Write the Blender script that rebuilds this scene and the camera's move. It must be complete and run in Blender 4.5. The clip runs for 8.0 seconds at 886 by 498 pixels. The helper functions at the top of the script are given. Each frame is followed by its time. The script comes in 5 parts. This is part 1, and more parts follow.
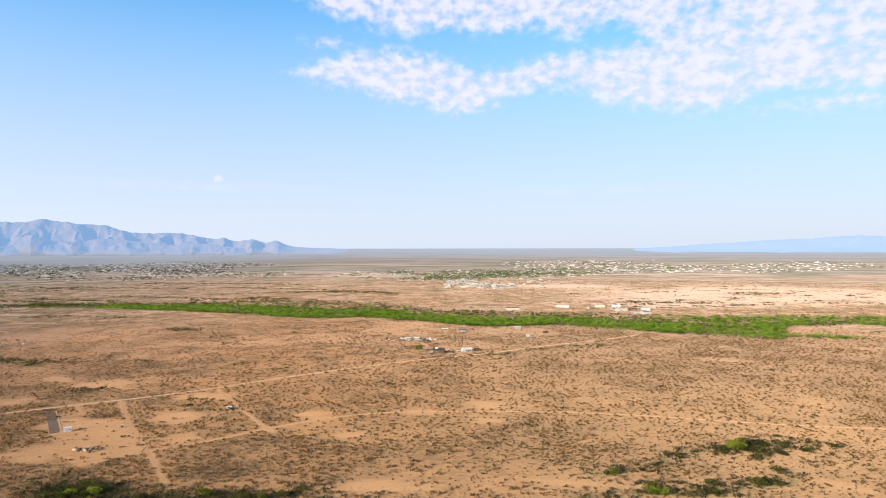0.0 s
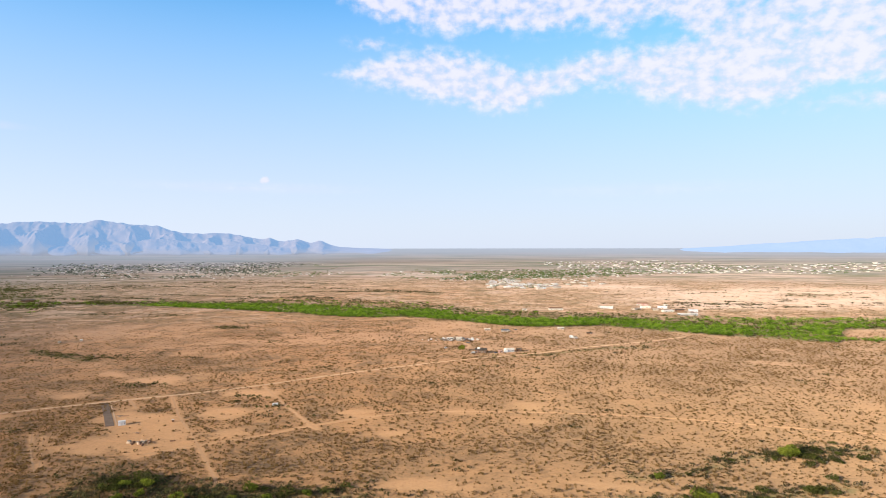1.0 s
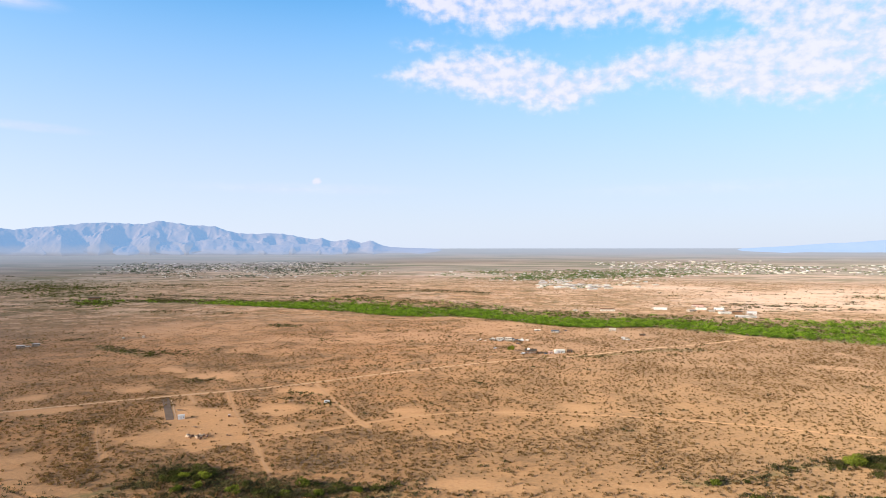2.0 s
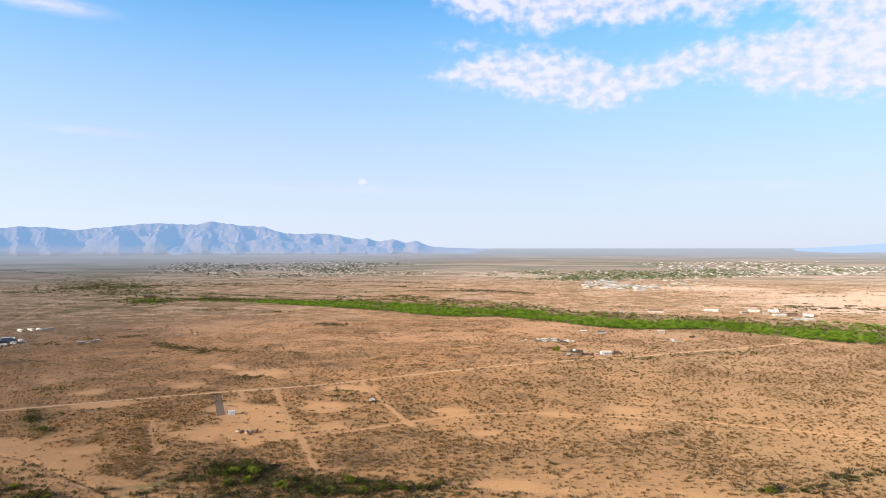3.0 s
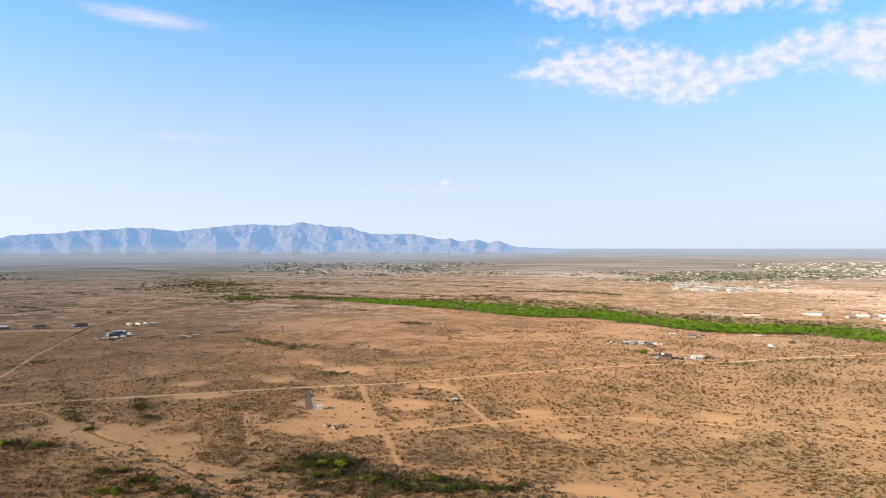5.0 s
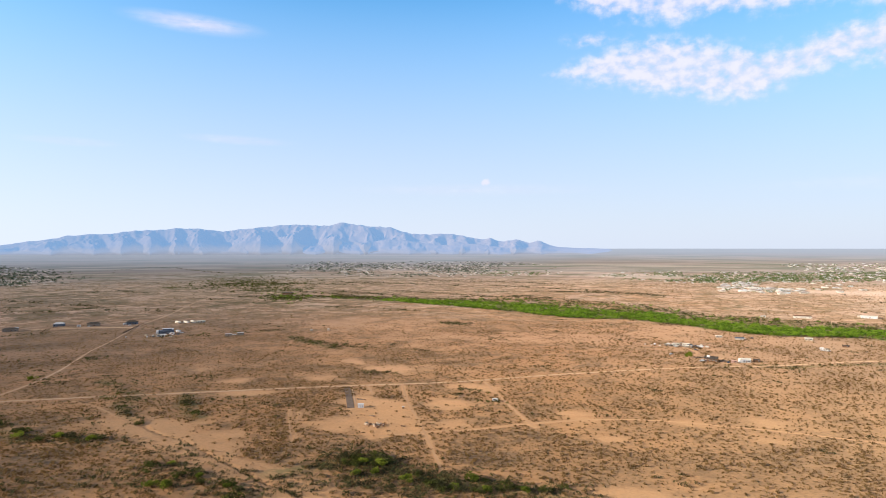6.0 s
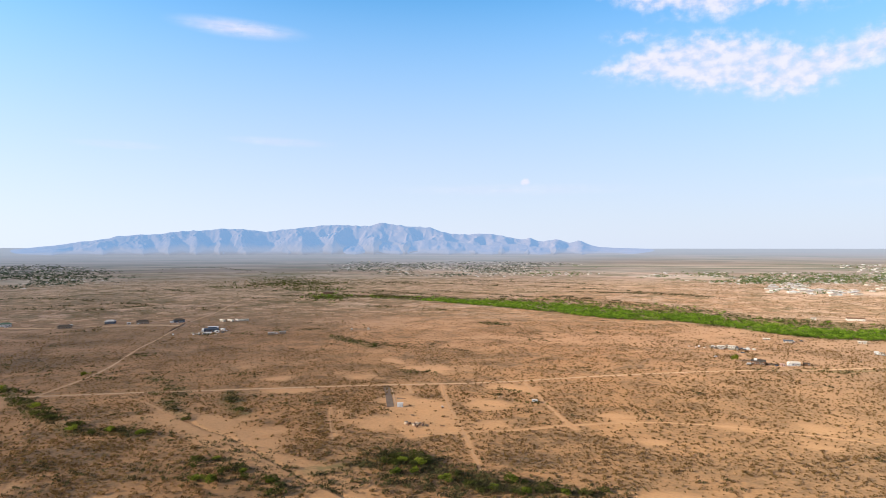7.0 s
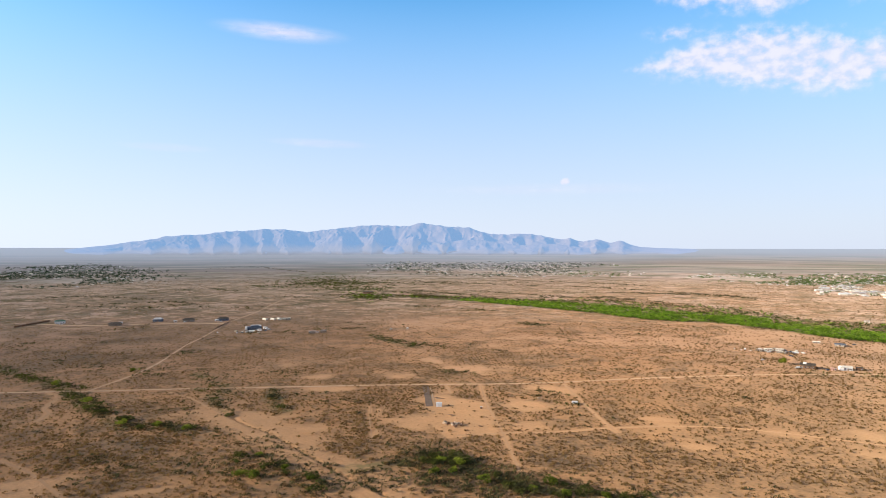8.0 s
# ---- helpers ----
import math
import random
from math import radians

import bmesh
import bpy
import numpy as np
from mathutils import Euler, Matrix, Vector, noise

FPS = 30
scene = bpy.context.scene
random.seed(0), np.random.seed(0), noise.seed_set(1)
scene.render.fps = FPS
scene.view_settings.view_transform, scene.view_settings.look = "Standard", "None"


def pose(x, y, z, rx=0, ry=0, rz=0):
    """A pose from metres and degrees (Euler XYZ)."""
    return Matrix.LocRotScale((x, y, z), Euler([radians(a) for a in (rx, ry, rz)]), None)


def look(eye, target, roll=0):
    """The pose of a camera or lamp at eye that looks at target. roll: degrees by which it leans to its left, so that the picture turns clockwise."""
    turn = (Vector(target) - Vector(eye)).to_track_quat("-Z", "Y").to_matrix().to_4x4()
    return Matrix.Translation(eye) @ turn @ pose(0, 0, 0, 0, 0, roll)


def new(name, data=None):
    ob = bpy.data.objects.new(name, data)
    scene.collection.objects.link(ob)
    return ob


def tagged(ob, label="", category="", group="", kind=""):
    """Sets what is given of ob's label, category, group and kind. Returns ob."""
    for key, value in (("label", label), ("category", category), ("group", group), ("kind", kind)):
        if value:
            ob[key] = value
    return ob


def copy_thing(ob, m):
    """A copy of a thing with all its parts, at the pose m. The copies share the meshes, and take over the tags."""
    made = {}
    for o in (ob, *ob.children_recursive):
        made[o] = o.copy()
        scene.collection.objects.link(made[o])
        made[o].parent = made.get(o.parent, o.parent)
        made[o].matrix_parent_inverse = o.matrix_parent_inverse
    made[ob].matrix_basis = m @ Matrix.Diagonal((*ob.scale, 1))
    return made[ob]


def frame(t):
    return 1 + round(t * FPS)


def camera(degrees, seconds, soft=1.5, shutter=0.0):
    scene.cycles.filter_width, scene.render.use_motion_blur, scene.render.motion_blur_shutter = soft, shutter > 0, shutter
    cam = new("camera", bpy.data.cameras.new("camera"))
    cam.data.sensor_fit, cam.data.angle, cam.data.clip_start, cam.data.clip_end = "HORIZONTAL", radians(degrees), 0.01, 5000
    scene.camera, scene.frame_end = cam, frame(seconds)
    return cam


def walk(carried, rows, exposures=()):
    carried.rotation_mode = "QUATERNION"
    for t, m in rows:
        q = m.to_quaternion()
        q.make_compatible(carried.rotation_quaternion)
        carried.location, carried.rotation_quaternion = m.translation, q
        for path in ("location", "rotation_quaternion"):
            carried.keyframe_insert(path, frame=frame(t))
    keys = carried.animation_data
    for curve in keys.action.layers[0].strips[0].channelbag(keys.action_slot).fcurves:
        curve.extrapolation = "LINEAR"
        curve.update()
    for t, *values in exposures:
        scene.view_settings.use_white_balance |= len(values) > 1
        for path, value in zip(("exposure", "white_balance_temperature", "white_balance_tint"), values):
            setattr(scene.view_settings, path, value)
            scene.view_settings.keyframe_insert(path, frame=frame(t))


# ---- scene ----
# The camera hovers at one place, 120 m over a desert plain, and turns slowly to its left.
EYE = 120.0
cam = camera(68.8, 8.0, soft=0.95)
TURN = [
    (0.0, 0.00, 0.08), (0.5, 1.73, 0.08), (1.0, 3.74, 0.06), (1.5, 5.975, 0.05), (3.0, 12.05, 0.02), (3.5, 13.97, 0.02),
    (4.0, 15.86, 0.01), (4.5, 17.60, 0.0), (6.0, 22.91, -0.04), (6.5, 24.65, -0.04), (7.0, 26.38, -0.05), (7.5, 28.09, -0.05), (8.0, 29.82, -0.08),
]
walk(cam, [(t, pose(0, 0, EYE, 90, roll, yaw)) for t, yaw, roll in TURN], exposures=[(0.0, 0.72), (8.0, 0.7)])

# ---- light: a low sun behind and to the left, a clear sky with a sheet of small clouds ----
SUN_EL, SUN_AZ = 17.0, 228.0            # azimuth clockwise from +y
sun_way = Vector((math.sin(radians(SUN_AZ)) * math.cos(radians(SUN_EL)), math.cos(radians(SUN_AZ)) * math.cos(radians(SUN_EL)), math.sin(radians(SUN_EL))))
sun = new("sun", bpy.data.lights.new("sun", "SUN"))
sun.data.energy, sun.data.angle, sun.data.color = 5.0, radians(0.53), (1.0, 0.87, 0.72)
sun.matrix_world = look(sun_way * 1000, (0, 0, 0))


class Graph:
    """A node tree with short calls to add nodes to it."""

    def __init__(self, tree):
        self.tree = tree

    def add(self, kind, inputs=None, **settings):
        node = self.tree.nodes.new(kind)
        for key, value in settings.items():
            setattr(node, key, value)
        for key, value in (inputs or {}).items():
            if isinstance(value, bpy.types.NodeSocket):
                self.tree.links.new(value, node.inputs[key])
            else:
                node.inputs[key].default_value = value
        return node

    def math(self, op, a, b=0.0, c=0.0, clamp=False):
        return self.add("ShaderNodeMath", {0: a, 1: b, 2: c}, operation=op, use_clamp=clamp).outputs[0]

    def step(self, value, lo, hi):
        """A smooth step from 0 at lo to 1 at hi."""
        return self.add("ShaderNodeMapRange", {"Value": value, "From Min": lo, "From Max": hi}, interpolation_type="SMOOTHSTEP").outputs[0]

    def mix(self, fac, a, b, blend="MIX"):
        node = self.add("ShaderNodeMix", data_type="RGBA", blend_type=blend)
        for key, value in ((0, fac), (6, a), (7, b)):
            if isinstance(value, bpy.types.NodeSocket):
                self.tree.links.new(value, node.inputs[key])
            else:
                node.inputs[key].default_value = value if key == 0 else (*value, 1)
        return node.outputs[2]

    def noise(self, vector, scale, detail=4.0, rough=0.55, distortion=0.0, out="Fac"):
        return self.add("ShaderNodeTexNoise", {"Vector": vector, "Scale": scale, "Detail": detail, "Roughness": rough, "Distortion": distortion}).outputs[out]


world = bpy.data.worlds.new("sky")
scene.world = world
world.use_nodes = True
world.node_tree.nodes.clear()
g = Graph(world.node_tree)
sky = g.add("ShaderNodeTexSky", sky_type="NISHITA", sun_disc=False, sun_elevation=radians(SUN_EL), sun_rotation=radians(SUN_AZ),
            altitude=1300.0, air_density=1.0, dust_density=0.8, ozone_density=1.5).outputs[0]
way = g.add("ShaderNodeTexCoord").outputs["Generated"]
sep = g.add("ShaderNodeSeparateXYZ", {0: way})
dx, dy, dz = sep.outputs
az = g.math("MULTIPLY", g.math("ARCTAN2", g.math("MULTIPLY", dx, -1.0), dy), 57.29578)
el = g.math("MULTIPLY", g.math("ARCSINE", dz), 57.29578)
flat = g.add("ShaderNodeCombineXYZ", {0: az, 1: el, 2: 0.0}).outputs[0]


def patch(a, e, ra, re, tilt=0.0):
    """1 at the middle of an oval of the sky, 0 at its edge and below 0 outside (degrees)."""
    u, v = g.math("SUBTRACT", az, a), g.math("SUBTRACT", el, e)
    v = g.math("SUBTRACT", v, g.math("MULTIPLY", u, tilt))
    u, v = g.math("DIVIDE", u, ra), g.math("DIVIDE", v, re)
    return g.math("SUBTRACT", 1.0, g.math("SQRT", g.math("ADD", g.math("MULTIPLY", u, u), g.math("MULTIPLY", v, v))))


def union(*masks):
    out = masks[0]
    for m in masks[1:]:
        out = g.math("MAXIMUM", out, m)
    return out


def edge(stops):
    """An edge of the cloud sheet: its height over the bearing, both in degrees."""
    node = g.add("ShaderNodeValToRGB", {0: g.math("DIVIDE", g.math("ADD", az, 60.0), 100.0)})
    stops = sorted(stops)
    ramp_ = node.color_ramp.elements
    while len(ramp_) < len(stops):
        ramp_.new(0.5)
    for spot_, (a, e) in zip(ramp_, stops):
        spot_.position, spot_.color = (a + 60) / 100, (e / 30, e / 30, e / 30, 1)
    return g.math("MULTIPLY", node.outputs[0], 30.0)


# the sheet of small clouds: two long lobes with a blue gap between them, thick and closed to one side
low_a = edge([(16.5, 17.0), (13.7, 14.9), (11.1, 14.4), (8.2, 13.7), (4.2, 12.8), (0.2, 12.0), (-2.8, 11.8), (-4.8, 12.6), (-6.8, 13.3), (-10.2, 13.8), (-13.1, 12.6), (-16.8, 11.6), (-20.8, 11.0), (-23.8, 11.3), (-26.3, 12.2), (-29.4, 12.1), (-34.4, 11.8)])
top_a = edge([(16.5, 13.0), (13.8, 14.7), (11.1, 15.7), (8.6, 16.6), (5.2, 17.3), (2.2, 17.0), (-0.3, 16.2), (-3.3, 15.5), (-5.8, 15.5), (-7.8, 16.2), (-9.7, 16.7), (-13.6, 16.7), (-15.4, 16.9), (-17.7, 17.2), (-20.0, 18.6), (-22.6, 24.0)])
low_b = edge([(16.0, 25.0), (13.0, 21.2), (9.1, 19.2), (7.2, 19.1), (3.2, 18.1), (1.2, 18.6), (-2.8, 18.3), (-6.3, 18.2), (-8.7, 18.7), (-11.2, 17.4), (-13.6, 18.4), (-15.4, 18.7), (-17.7, 16.7), (-21.3, 15.9)])
rags = g.math("MULTIPLY", g.math("SUBTRACT", g.noise(flat, 0.8, 4.0, 0.6), 0.5), 1.6)
lobe_a = g.math("MINIMUM", g.math("SUBTRACT", el, low_a), g.math("SUBTRACT", top_a, el))
lobe_b = g.math("MINIMUM", g.math("SUBTRACT", el, low_b), g.math("SUBTRACT", 34.0, el))
sheet = g.math("ADD", g.math("ADD", 0.45, union(lobe_a, lobe_b, g.math("MULTIPLY", patch(10.3, 17.5, 1.6, 0.4), 0.8), g.math("MULTIPLY", patch(-31.3, 11.0, 4.0, 0.5), 0.5))), rags)
puffs = g.noise(g.add("ShaderNodeMapping", {"Vector": flat, "Scale": (0.95, 1.35, 1.0)}).outputs[0], 0.95, 4.0, 0.5, 0.05)
cells = g.math("ADD", g.math("MULTIPLY", puffs, 0.7), g.math("MULTIPLY", g.noise(flat, 0.3, 2.0, 0.5), 0.3))
body_ = g.math("ADD", g.math("MULTIPLY", g.math("MINIMUM", sheet, 1.5), 0.62), g.math("MULTIPLY", g.math("SUBTRACT", cells, 0.5), 4.2))
cloud = g.math("MULTIPLY", g.step(body_, -0.35, 1.25), g.step(sheet, -0.6, 1.3))
# thin wisps and one small puff
streak = g.noise(g.add("ShaderNodeMapping", {"Vector": flat, "Scale": (0.35, 2.2, 1.0)}).outputs[0], 1.0, 4.0, 0.6)
wisps = union(g.math("MULTIPLY", g.step(patch(43.9, 18.0, 6.6, 0.95, 0.03), 0.0, 1.0), 0.75), g.math("MULTIPLY", g.step(patch(40.5, 9.1, 5.5, 0.5, 0.02), 0.0, 0.8), 0.28),
              g.math("MULTIPLY", g.step(patch(53, 8.2, 4.5, 0.45), 0.0, 0.8), 0.2), g.math("MULTIPLY", g.step(patch(20, 5.2, 14, 0.7), 0.0, 1.0), 0.22),
              g.math("MULTIPLY", g.step(patch(-14, 5.0, 16, 0.9), 0.0, 1.0), 0.15))
wisps = g.math("MULTIPLY", wisps, g.step(streak, 0.1, 0.6))
puff = g.math("MULTIPLY", g.step(g.math("ADD", patch(19.15, 5.85, 0.5, 0.42), g.math("MULTIPLY", g.math("SUBTRACT", g.noise(flat, 2.2, 3.0), 0.5), 0.9)), 0.0, 0.7), 0.7)
cover = union(g.math("MULTIPLY", cloud, 0.84), wisps, puff)
lit = g.mix(union(g.step(cells, 0.42, 0.62), puff), (5.6, 5.55, 6.8), (6.6, 6.3, 7.0))
# bright summer haze low in the sky, all the way round
tone = g.mix(g.step(el, 24.0, 55.0), g.mix(g.step(el, 1.0, 21.0), (0.9, 0.93, 1.1), (0.8, 1.6, 1.95)), (0.55, 0.55, 0.55))
clear = g.mix(1.0, sky, tone, "MULTIPLY")
hue = g.mix(g.math("MULTIPLY", g.math("SUBTRACT", 1.0, g.math("DIVIDE", g.math("MAXIMUM", el, 0.0), 22.0), clamp=True), 0.92), clear, (4.9, 5.5, 6.7))
# the sky is a little brighter on the side of the sun
level = g.math("SQRT", g.math("ADD", g.math("MULTIPLY", dx, dx), g.math("MULTIPLY", dy, dy)))
toward = g.math("DIVIDE", g.math("ADD", g.math("MULTIPLY", dx, math.sin(radians(SUN_AZ))), g.math("MULTIPLY", dy, math.cos(radians(SUN_AZ)))), g.math("MAXIMUM", level, 0.05))
side = g.math("MULTIPLY_ADD", toward, 0.15, 1.09)
hue = g.mix(1.0, hue, g.add("ShaderNodeCombineColor", {0: side, 1: side, 2: side}).outputs[0], "MULTIPLY")
g.add("ShaderNodeOutputWorld", {0: g.add("ShaderNodeBackground", {"Color": g.mix(cover, hue, lit), "Strength": 0.09}).outputs[0]})

# ---- land: smooth noise, distances and ground height ----


def lattice(ix, iy, seed):
    h = np.sin(ix * 127.1 + iy * 311.7 + seed * 74.7) * 43758.5453
    return h - np.floor(h)


def soft_noise(x, y, size, seed=0, octaves=3):
    """Value noise about 0 .. 1 whose largest waves are size metres long."""
    total, weight = 0.0, 0.0
    for k in range(octaves):
        s = size / 2 ** k
        u, v = x / s + 37.7 * k, y / s + 11.3 * k
        iu, iv = np.floor(u), np.floor(v)
        fu, fv = u - iu, v - iv
        fu, fv = fu * fu * (3 - 2 * fu), fv * fv * (3 - 2 * fv)
        a, b = lattice(iu, iv, seed + k), lattice(iu + 1, iv, seed + k)
        c, d = lattice(iu, iv + 1, seed + k), lattice(iu + 1, iv + 1, seed + k)
        total = total + 0.55 ** k * ((a * (1 - fu) + b * fu) * (1 - fv) + (c * (1 - fu) + d * fu) * fv)
        weight += 0.55 ** k
    return total / weight


def ramp(v, lo, hi):
    t = np.clip((v - lo) / (hi - lo), 0, 1)
    return t * t * (3 - 2 * t)


def smooth_line(points, step=6.0):
    """A soft curve through a few points, as points every step metres."""
    p = [Vector(q) for q in points]
    p = [2 * p[0] - p[1], *p, 2 * p[-1] - p[-2]]
    out = []
    for i in range(1, len(p) - 2):
        n = max(2, int((p[i + 1] - p[i]).length / step))
        for k in range(n):
            t = k / n
            out.append(0.5 * (2 * p[i] + (p[i + 1] - p[i - 1]) * t + (2 * p[i - 1] - 5 * p[i] + 4 * p[i + 1] - p[i + 2]) * t * t
                              + (3 * p[i] - p[i - 1] - 3 * p[i + 1] + p[i + 2]) * t ** 3))
    return np.array([tuple(q) for q in (*out, p[-2])])


def line_distance(x, y, line):
    best = np.full(np.shape(x), 1e9)
    lo, hi = line.min(0) - 90, line.max(0) + 90
    near = (x > lo[0]) & (x < hi[0]) & (y > lo[1]) & (y < hi[1])
    px, py = x[near], y[near]
    d = np.full(px.shape, 1e9)
    coarse = line[::2] if len(line) > 12 else line
    for (ax, ay), (bx, by) in zip(coarse[:-1], coarse[1:]):
        ux, uy = bx - ax, by - ay
        t = np.clip(((px - ax) * ux + (py - ay) * uy) / (ux * ux + uy * uy + 1e-9), 0, 1)
        d = np.minimum(d, np.hypot(px - ax - t * ux, py - ay - t * uy))
    best[near] = d
    return best


def oval(x, y, cx, cy, rx, ry, turn=0.0):
    """1 in the middle of an oval of the land, 0 at its rim, negative outside."""
    c, s = math.cos(radians(turn)), math.sin(radians(turn))
    u, v = (x - cx) * c + (y - cy) * s, -(x - cx) * s + (y - cy) * c
    return 1 - np.hypot(u / rx, v / ry)


def inside(x, y, polygon):
    hit = np.zeros(np.shape(x), bool)
    for (ax, ay), (bx, by) in zip(polygon, polygon[1:] + polygon[:1]):
        hit ^= ((ay > y) != (by > y)) & (x < (bx - ax) * (y - ay) / (by - ay + 1e-9) + ax)
    return hit


FLAT, RIM = 2600.0, 4900.0
DIP, LIFT = -math.atan(EYE / FLAT), radians(0.03)
GULLY = smooth_line([(-378, 332), (-332, 315), (-309, 310), (-282, 299), (-256, 288), (-234, 279), (-214, 270), (-199, 267), (-178, 258)], 3)


def ground_z(x, y):
    """Height of the plain, which rises gently to the rim of the valley."""
    x, y = np.asarray(x, float), np.asarray(y, float)
    r = np.hypot(x, y)
    tilt = np.minimum(DIP + (LIFT - DIP) * (r - FLAT) / (RIM - FLAT), LIFT)
    z = np.where(r > FLAT, EYE + r * np.tan(tilt), 0.0)
    z = z + 1.2 * (soft_noise(x, y, 260, 3, 2) - 0.5) + 0.5 * (soft_noise(x, y, 45, 8, 2) - 0.5)
    return z - 0.9 * ramp(line_distance(x, y, GULLY), 1.5, 0.5)


def height(x, y):
    return float(ground_z(np.array([x]), np.array([y]))[0]) + (0.8 if math.hypot(x, y) > 3150 else 0.0)


# ---- materials ----


def material(name, rough=0.9):
    m = bpy.data.materials.new(name)
    m.use_nodes = True
    gr = Graph(m.node_tree)
    bsdf = m.node_tree.nodes["Principled BSDF"]
    bsdf.inputs["Roughness"].default_value = rough
    bsdf.inputs["Specular IOR Level"].default_value = 0.25
    return m, gr, bsdf


def plain(name, a, b, size=1.0, rough=0.85, metal=0.0, bump=0.0, tint=0.0):
    """A surface that wavers between two colours at two scales, and from piece to piece by tint."""
    m, gr, bsdf = material(name, rough)
    at = gr.add("ShaderNodeTexCoord").outputs["Object"]
    big, fine = gr.noise(at, 0.35 / size, 3.0), gr.noise(at, 4.0 / size, 5.0, 0.65)
    fac = gr.step(gr.math("ADD", gr.math("MULTIPLY", big, 0.6), gr.math("MULTIPLY", fine, 0.4)), 0.3, 0.7)
    colour = gr.mix(fac, a, b)
    if tint:
        one = gr.add("ShaderNodeObjectInfo").outputs["Random"]
        colour = gr.mix(1.0, colour, gr.add("ShaderNodeMapRange", {"Value": one, "To Min": 1 - tint, "To Max": 1 + tint * 0.4}).outputs[0], "MULTIPLY")
    gr.tree.links.new(colour, bsdf.inputs["Base Color"])
    bsdf.inputs["Metallic"].default_value = metal
    bsdf.inputs["Specular IOR Level"].default_value = 0.06 if rough > 0.7 else 0.25
    if bump:
        gr.tree.links.new(gr.add("ShaderNodeBump", {"Height": fine, "Strength": bump, "Distance": 0.05 * size}).outputs[0], bsdf.inputs["Normal"])
    return m


def foliage(name, dark, light, through_=0.3):
    m = bpy.data.materials.new(name)
    m.use_nodes = True
    m.node_tree.nodes.clear()
    gr = Graph(m.node_tree)
    isle = gr.add("ShaderNodeNewGeometry").outputs["Random Per Island"]
    at = gr.add("ShaderNodeNewGeometry").outputs["Position"]
    fac = gr.math("ADD", gr.math("MULTIPLY", isle, 0.3), gr.math("MULTIPLY", gr.step(gr.noise(at, 0.12, 3.0), 0.36, 0.64), 0.75), clamp=True)
    colour = gr.mix(fac, dark, light)
    skin = gr.add("ShaderNodeBsdfDiffuse", {"Color": colour}).outputs[0]
    glow = gr.add("ShaderNodeBsdfTranslucent", {"Color": colour}).outputs[0]
    gr.add("ShaderNodeOutputMaterial", {0: gr.add("ShaderNodeMixShader", {0: through_, 1: skin, 2: glow}).outputs[0]})
    return m


SCRUB = foliage("scrub_leaves", (0.125, 0.073, 0.029), (0.245, 0.149, 0.057), 0.3)
BRUSH = foliage("grey_green_leaves", (0.036, 0.034, 0.017), (0.1, 0.092, 0.036), 0.2)
GREEN = foliage("mesquite_leaves", (0.03, 0.072, 0.01), (0.26, 0.395, 0.036), 0.35)
OLIVE = foliage("olive_leaves", (0.042, 0.044, 0.013), (0.098, 0.105, 0.024), 0.3)
GARDEN = foliage("garden_leaves", (0.055, 0.09, 0.028), (0.15, 0.2, 0.065), 0.3)
LIME = foliage("young_mesquite_leaves", (0.06, 0.078, 0.014), (0.25, 0.28, 0.036), 0.35)
SHADE = foliage("shade_tree_leaves", (0.02, 0.034, 0.02), (0.06, 0.085, 0.045), 0.2)
BARK = plain("bark", (0.07, 0.05, 0.035), (0.14, 0.1, 0.07), 0.4, 0.95, bump=0.5)

LAND, g2, bsdf = material("desert_soil", 0.95)
bsdf.inputs["Specular IOR Level"].default_value = 0.1
bsdf.inputs["Diffuse Roughness"].default_value = 0.85
at = g2.add("ShaderNodeNewGeometry").outputs["Position"]
kinds = g2.add("ShaderNodeSeparateColor", {0: g2.add("ShaderNodeAttribute", attribute_name="cover").outputs["Color"]})
pale = g2.add("ShaderNodeAttribute", attribute_name="pale").outputs["Fac"]
wide, mid, fine = g2.noise(at, 0.006, 4.0), g2.noise(at, 0.05, 5.0, 0.6), g2.noise(at, 0.6, 5.0, 0.7)
sand = g2.mix(g2.step(wide, 0.3, 0.7), (0.45, 0.222, 0.088), (0.525, 0.274, 0.118))
east = g2.step(g2.add("ShaderNodeSeparateXYZ", {0: at}).outputs[0], -250.0, 160.0)
west = g2.math("SUBTRACT", 1.0, g2.step(g2.add("ShaderNodeSeparateXYZ", {0: at}).outputs[0], -780.0, -420.0))
sand = g2.mix(g2.math("MULTIPLY", kinds.outputs[0], g2.math("SUBTRACT", 0.8, g2.math("MULTIPLY", east, 0.4))), sand, g2.mix(mid, (0.545, 0.29, 0.13), (0.61, 0.35, 0.176)))
sand = g2.mix(g2.math("MULTIPLY", east, 0.6), sand, g2.mix(wide, (0.28, 0.19, 0.104), (0.335, 0.233, 0.132)))
sand = g2.mix(g2.math("MULTIPLY", g2.step(mid, 0.3, 0.75), 0.25), sand, (0.32, 0.188, 0.092))
sand = g2.mix(g2.math("MULTIPLY", west, 0.5), sand, g2.mix(wide, (0.19, 0.122, 0.07), (0.26, 0.17, 0.1)))
sand = g2.mix(g2.math("MULTIPLY", g2.step(fine, 0.4, 0.75), 0.3), sand, (0.25, 0.147, 0.072))
dapple = g2.step(g2.noise(at, 0.42, 3.0, 0.6, 0.3), 0.48, 0.64)
sand = g2.mix(g2.math("MULTIPLY", dapple, g2.math("ADD", 0.12, g2.math("MULTIPLY", kinds.outputs[2], 0.5))), sand, (0.17, 0.105, 0.047))
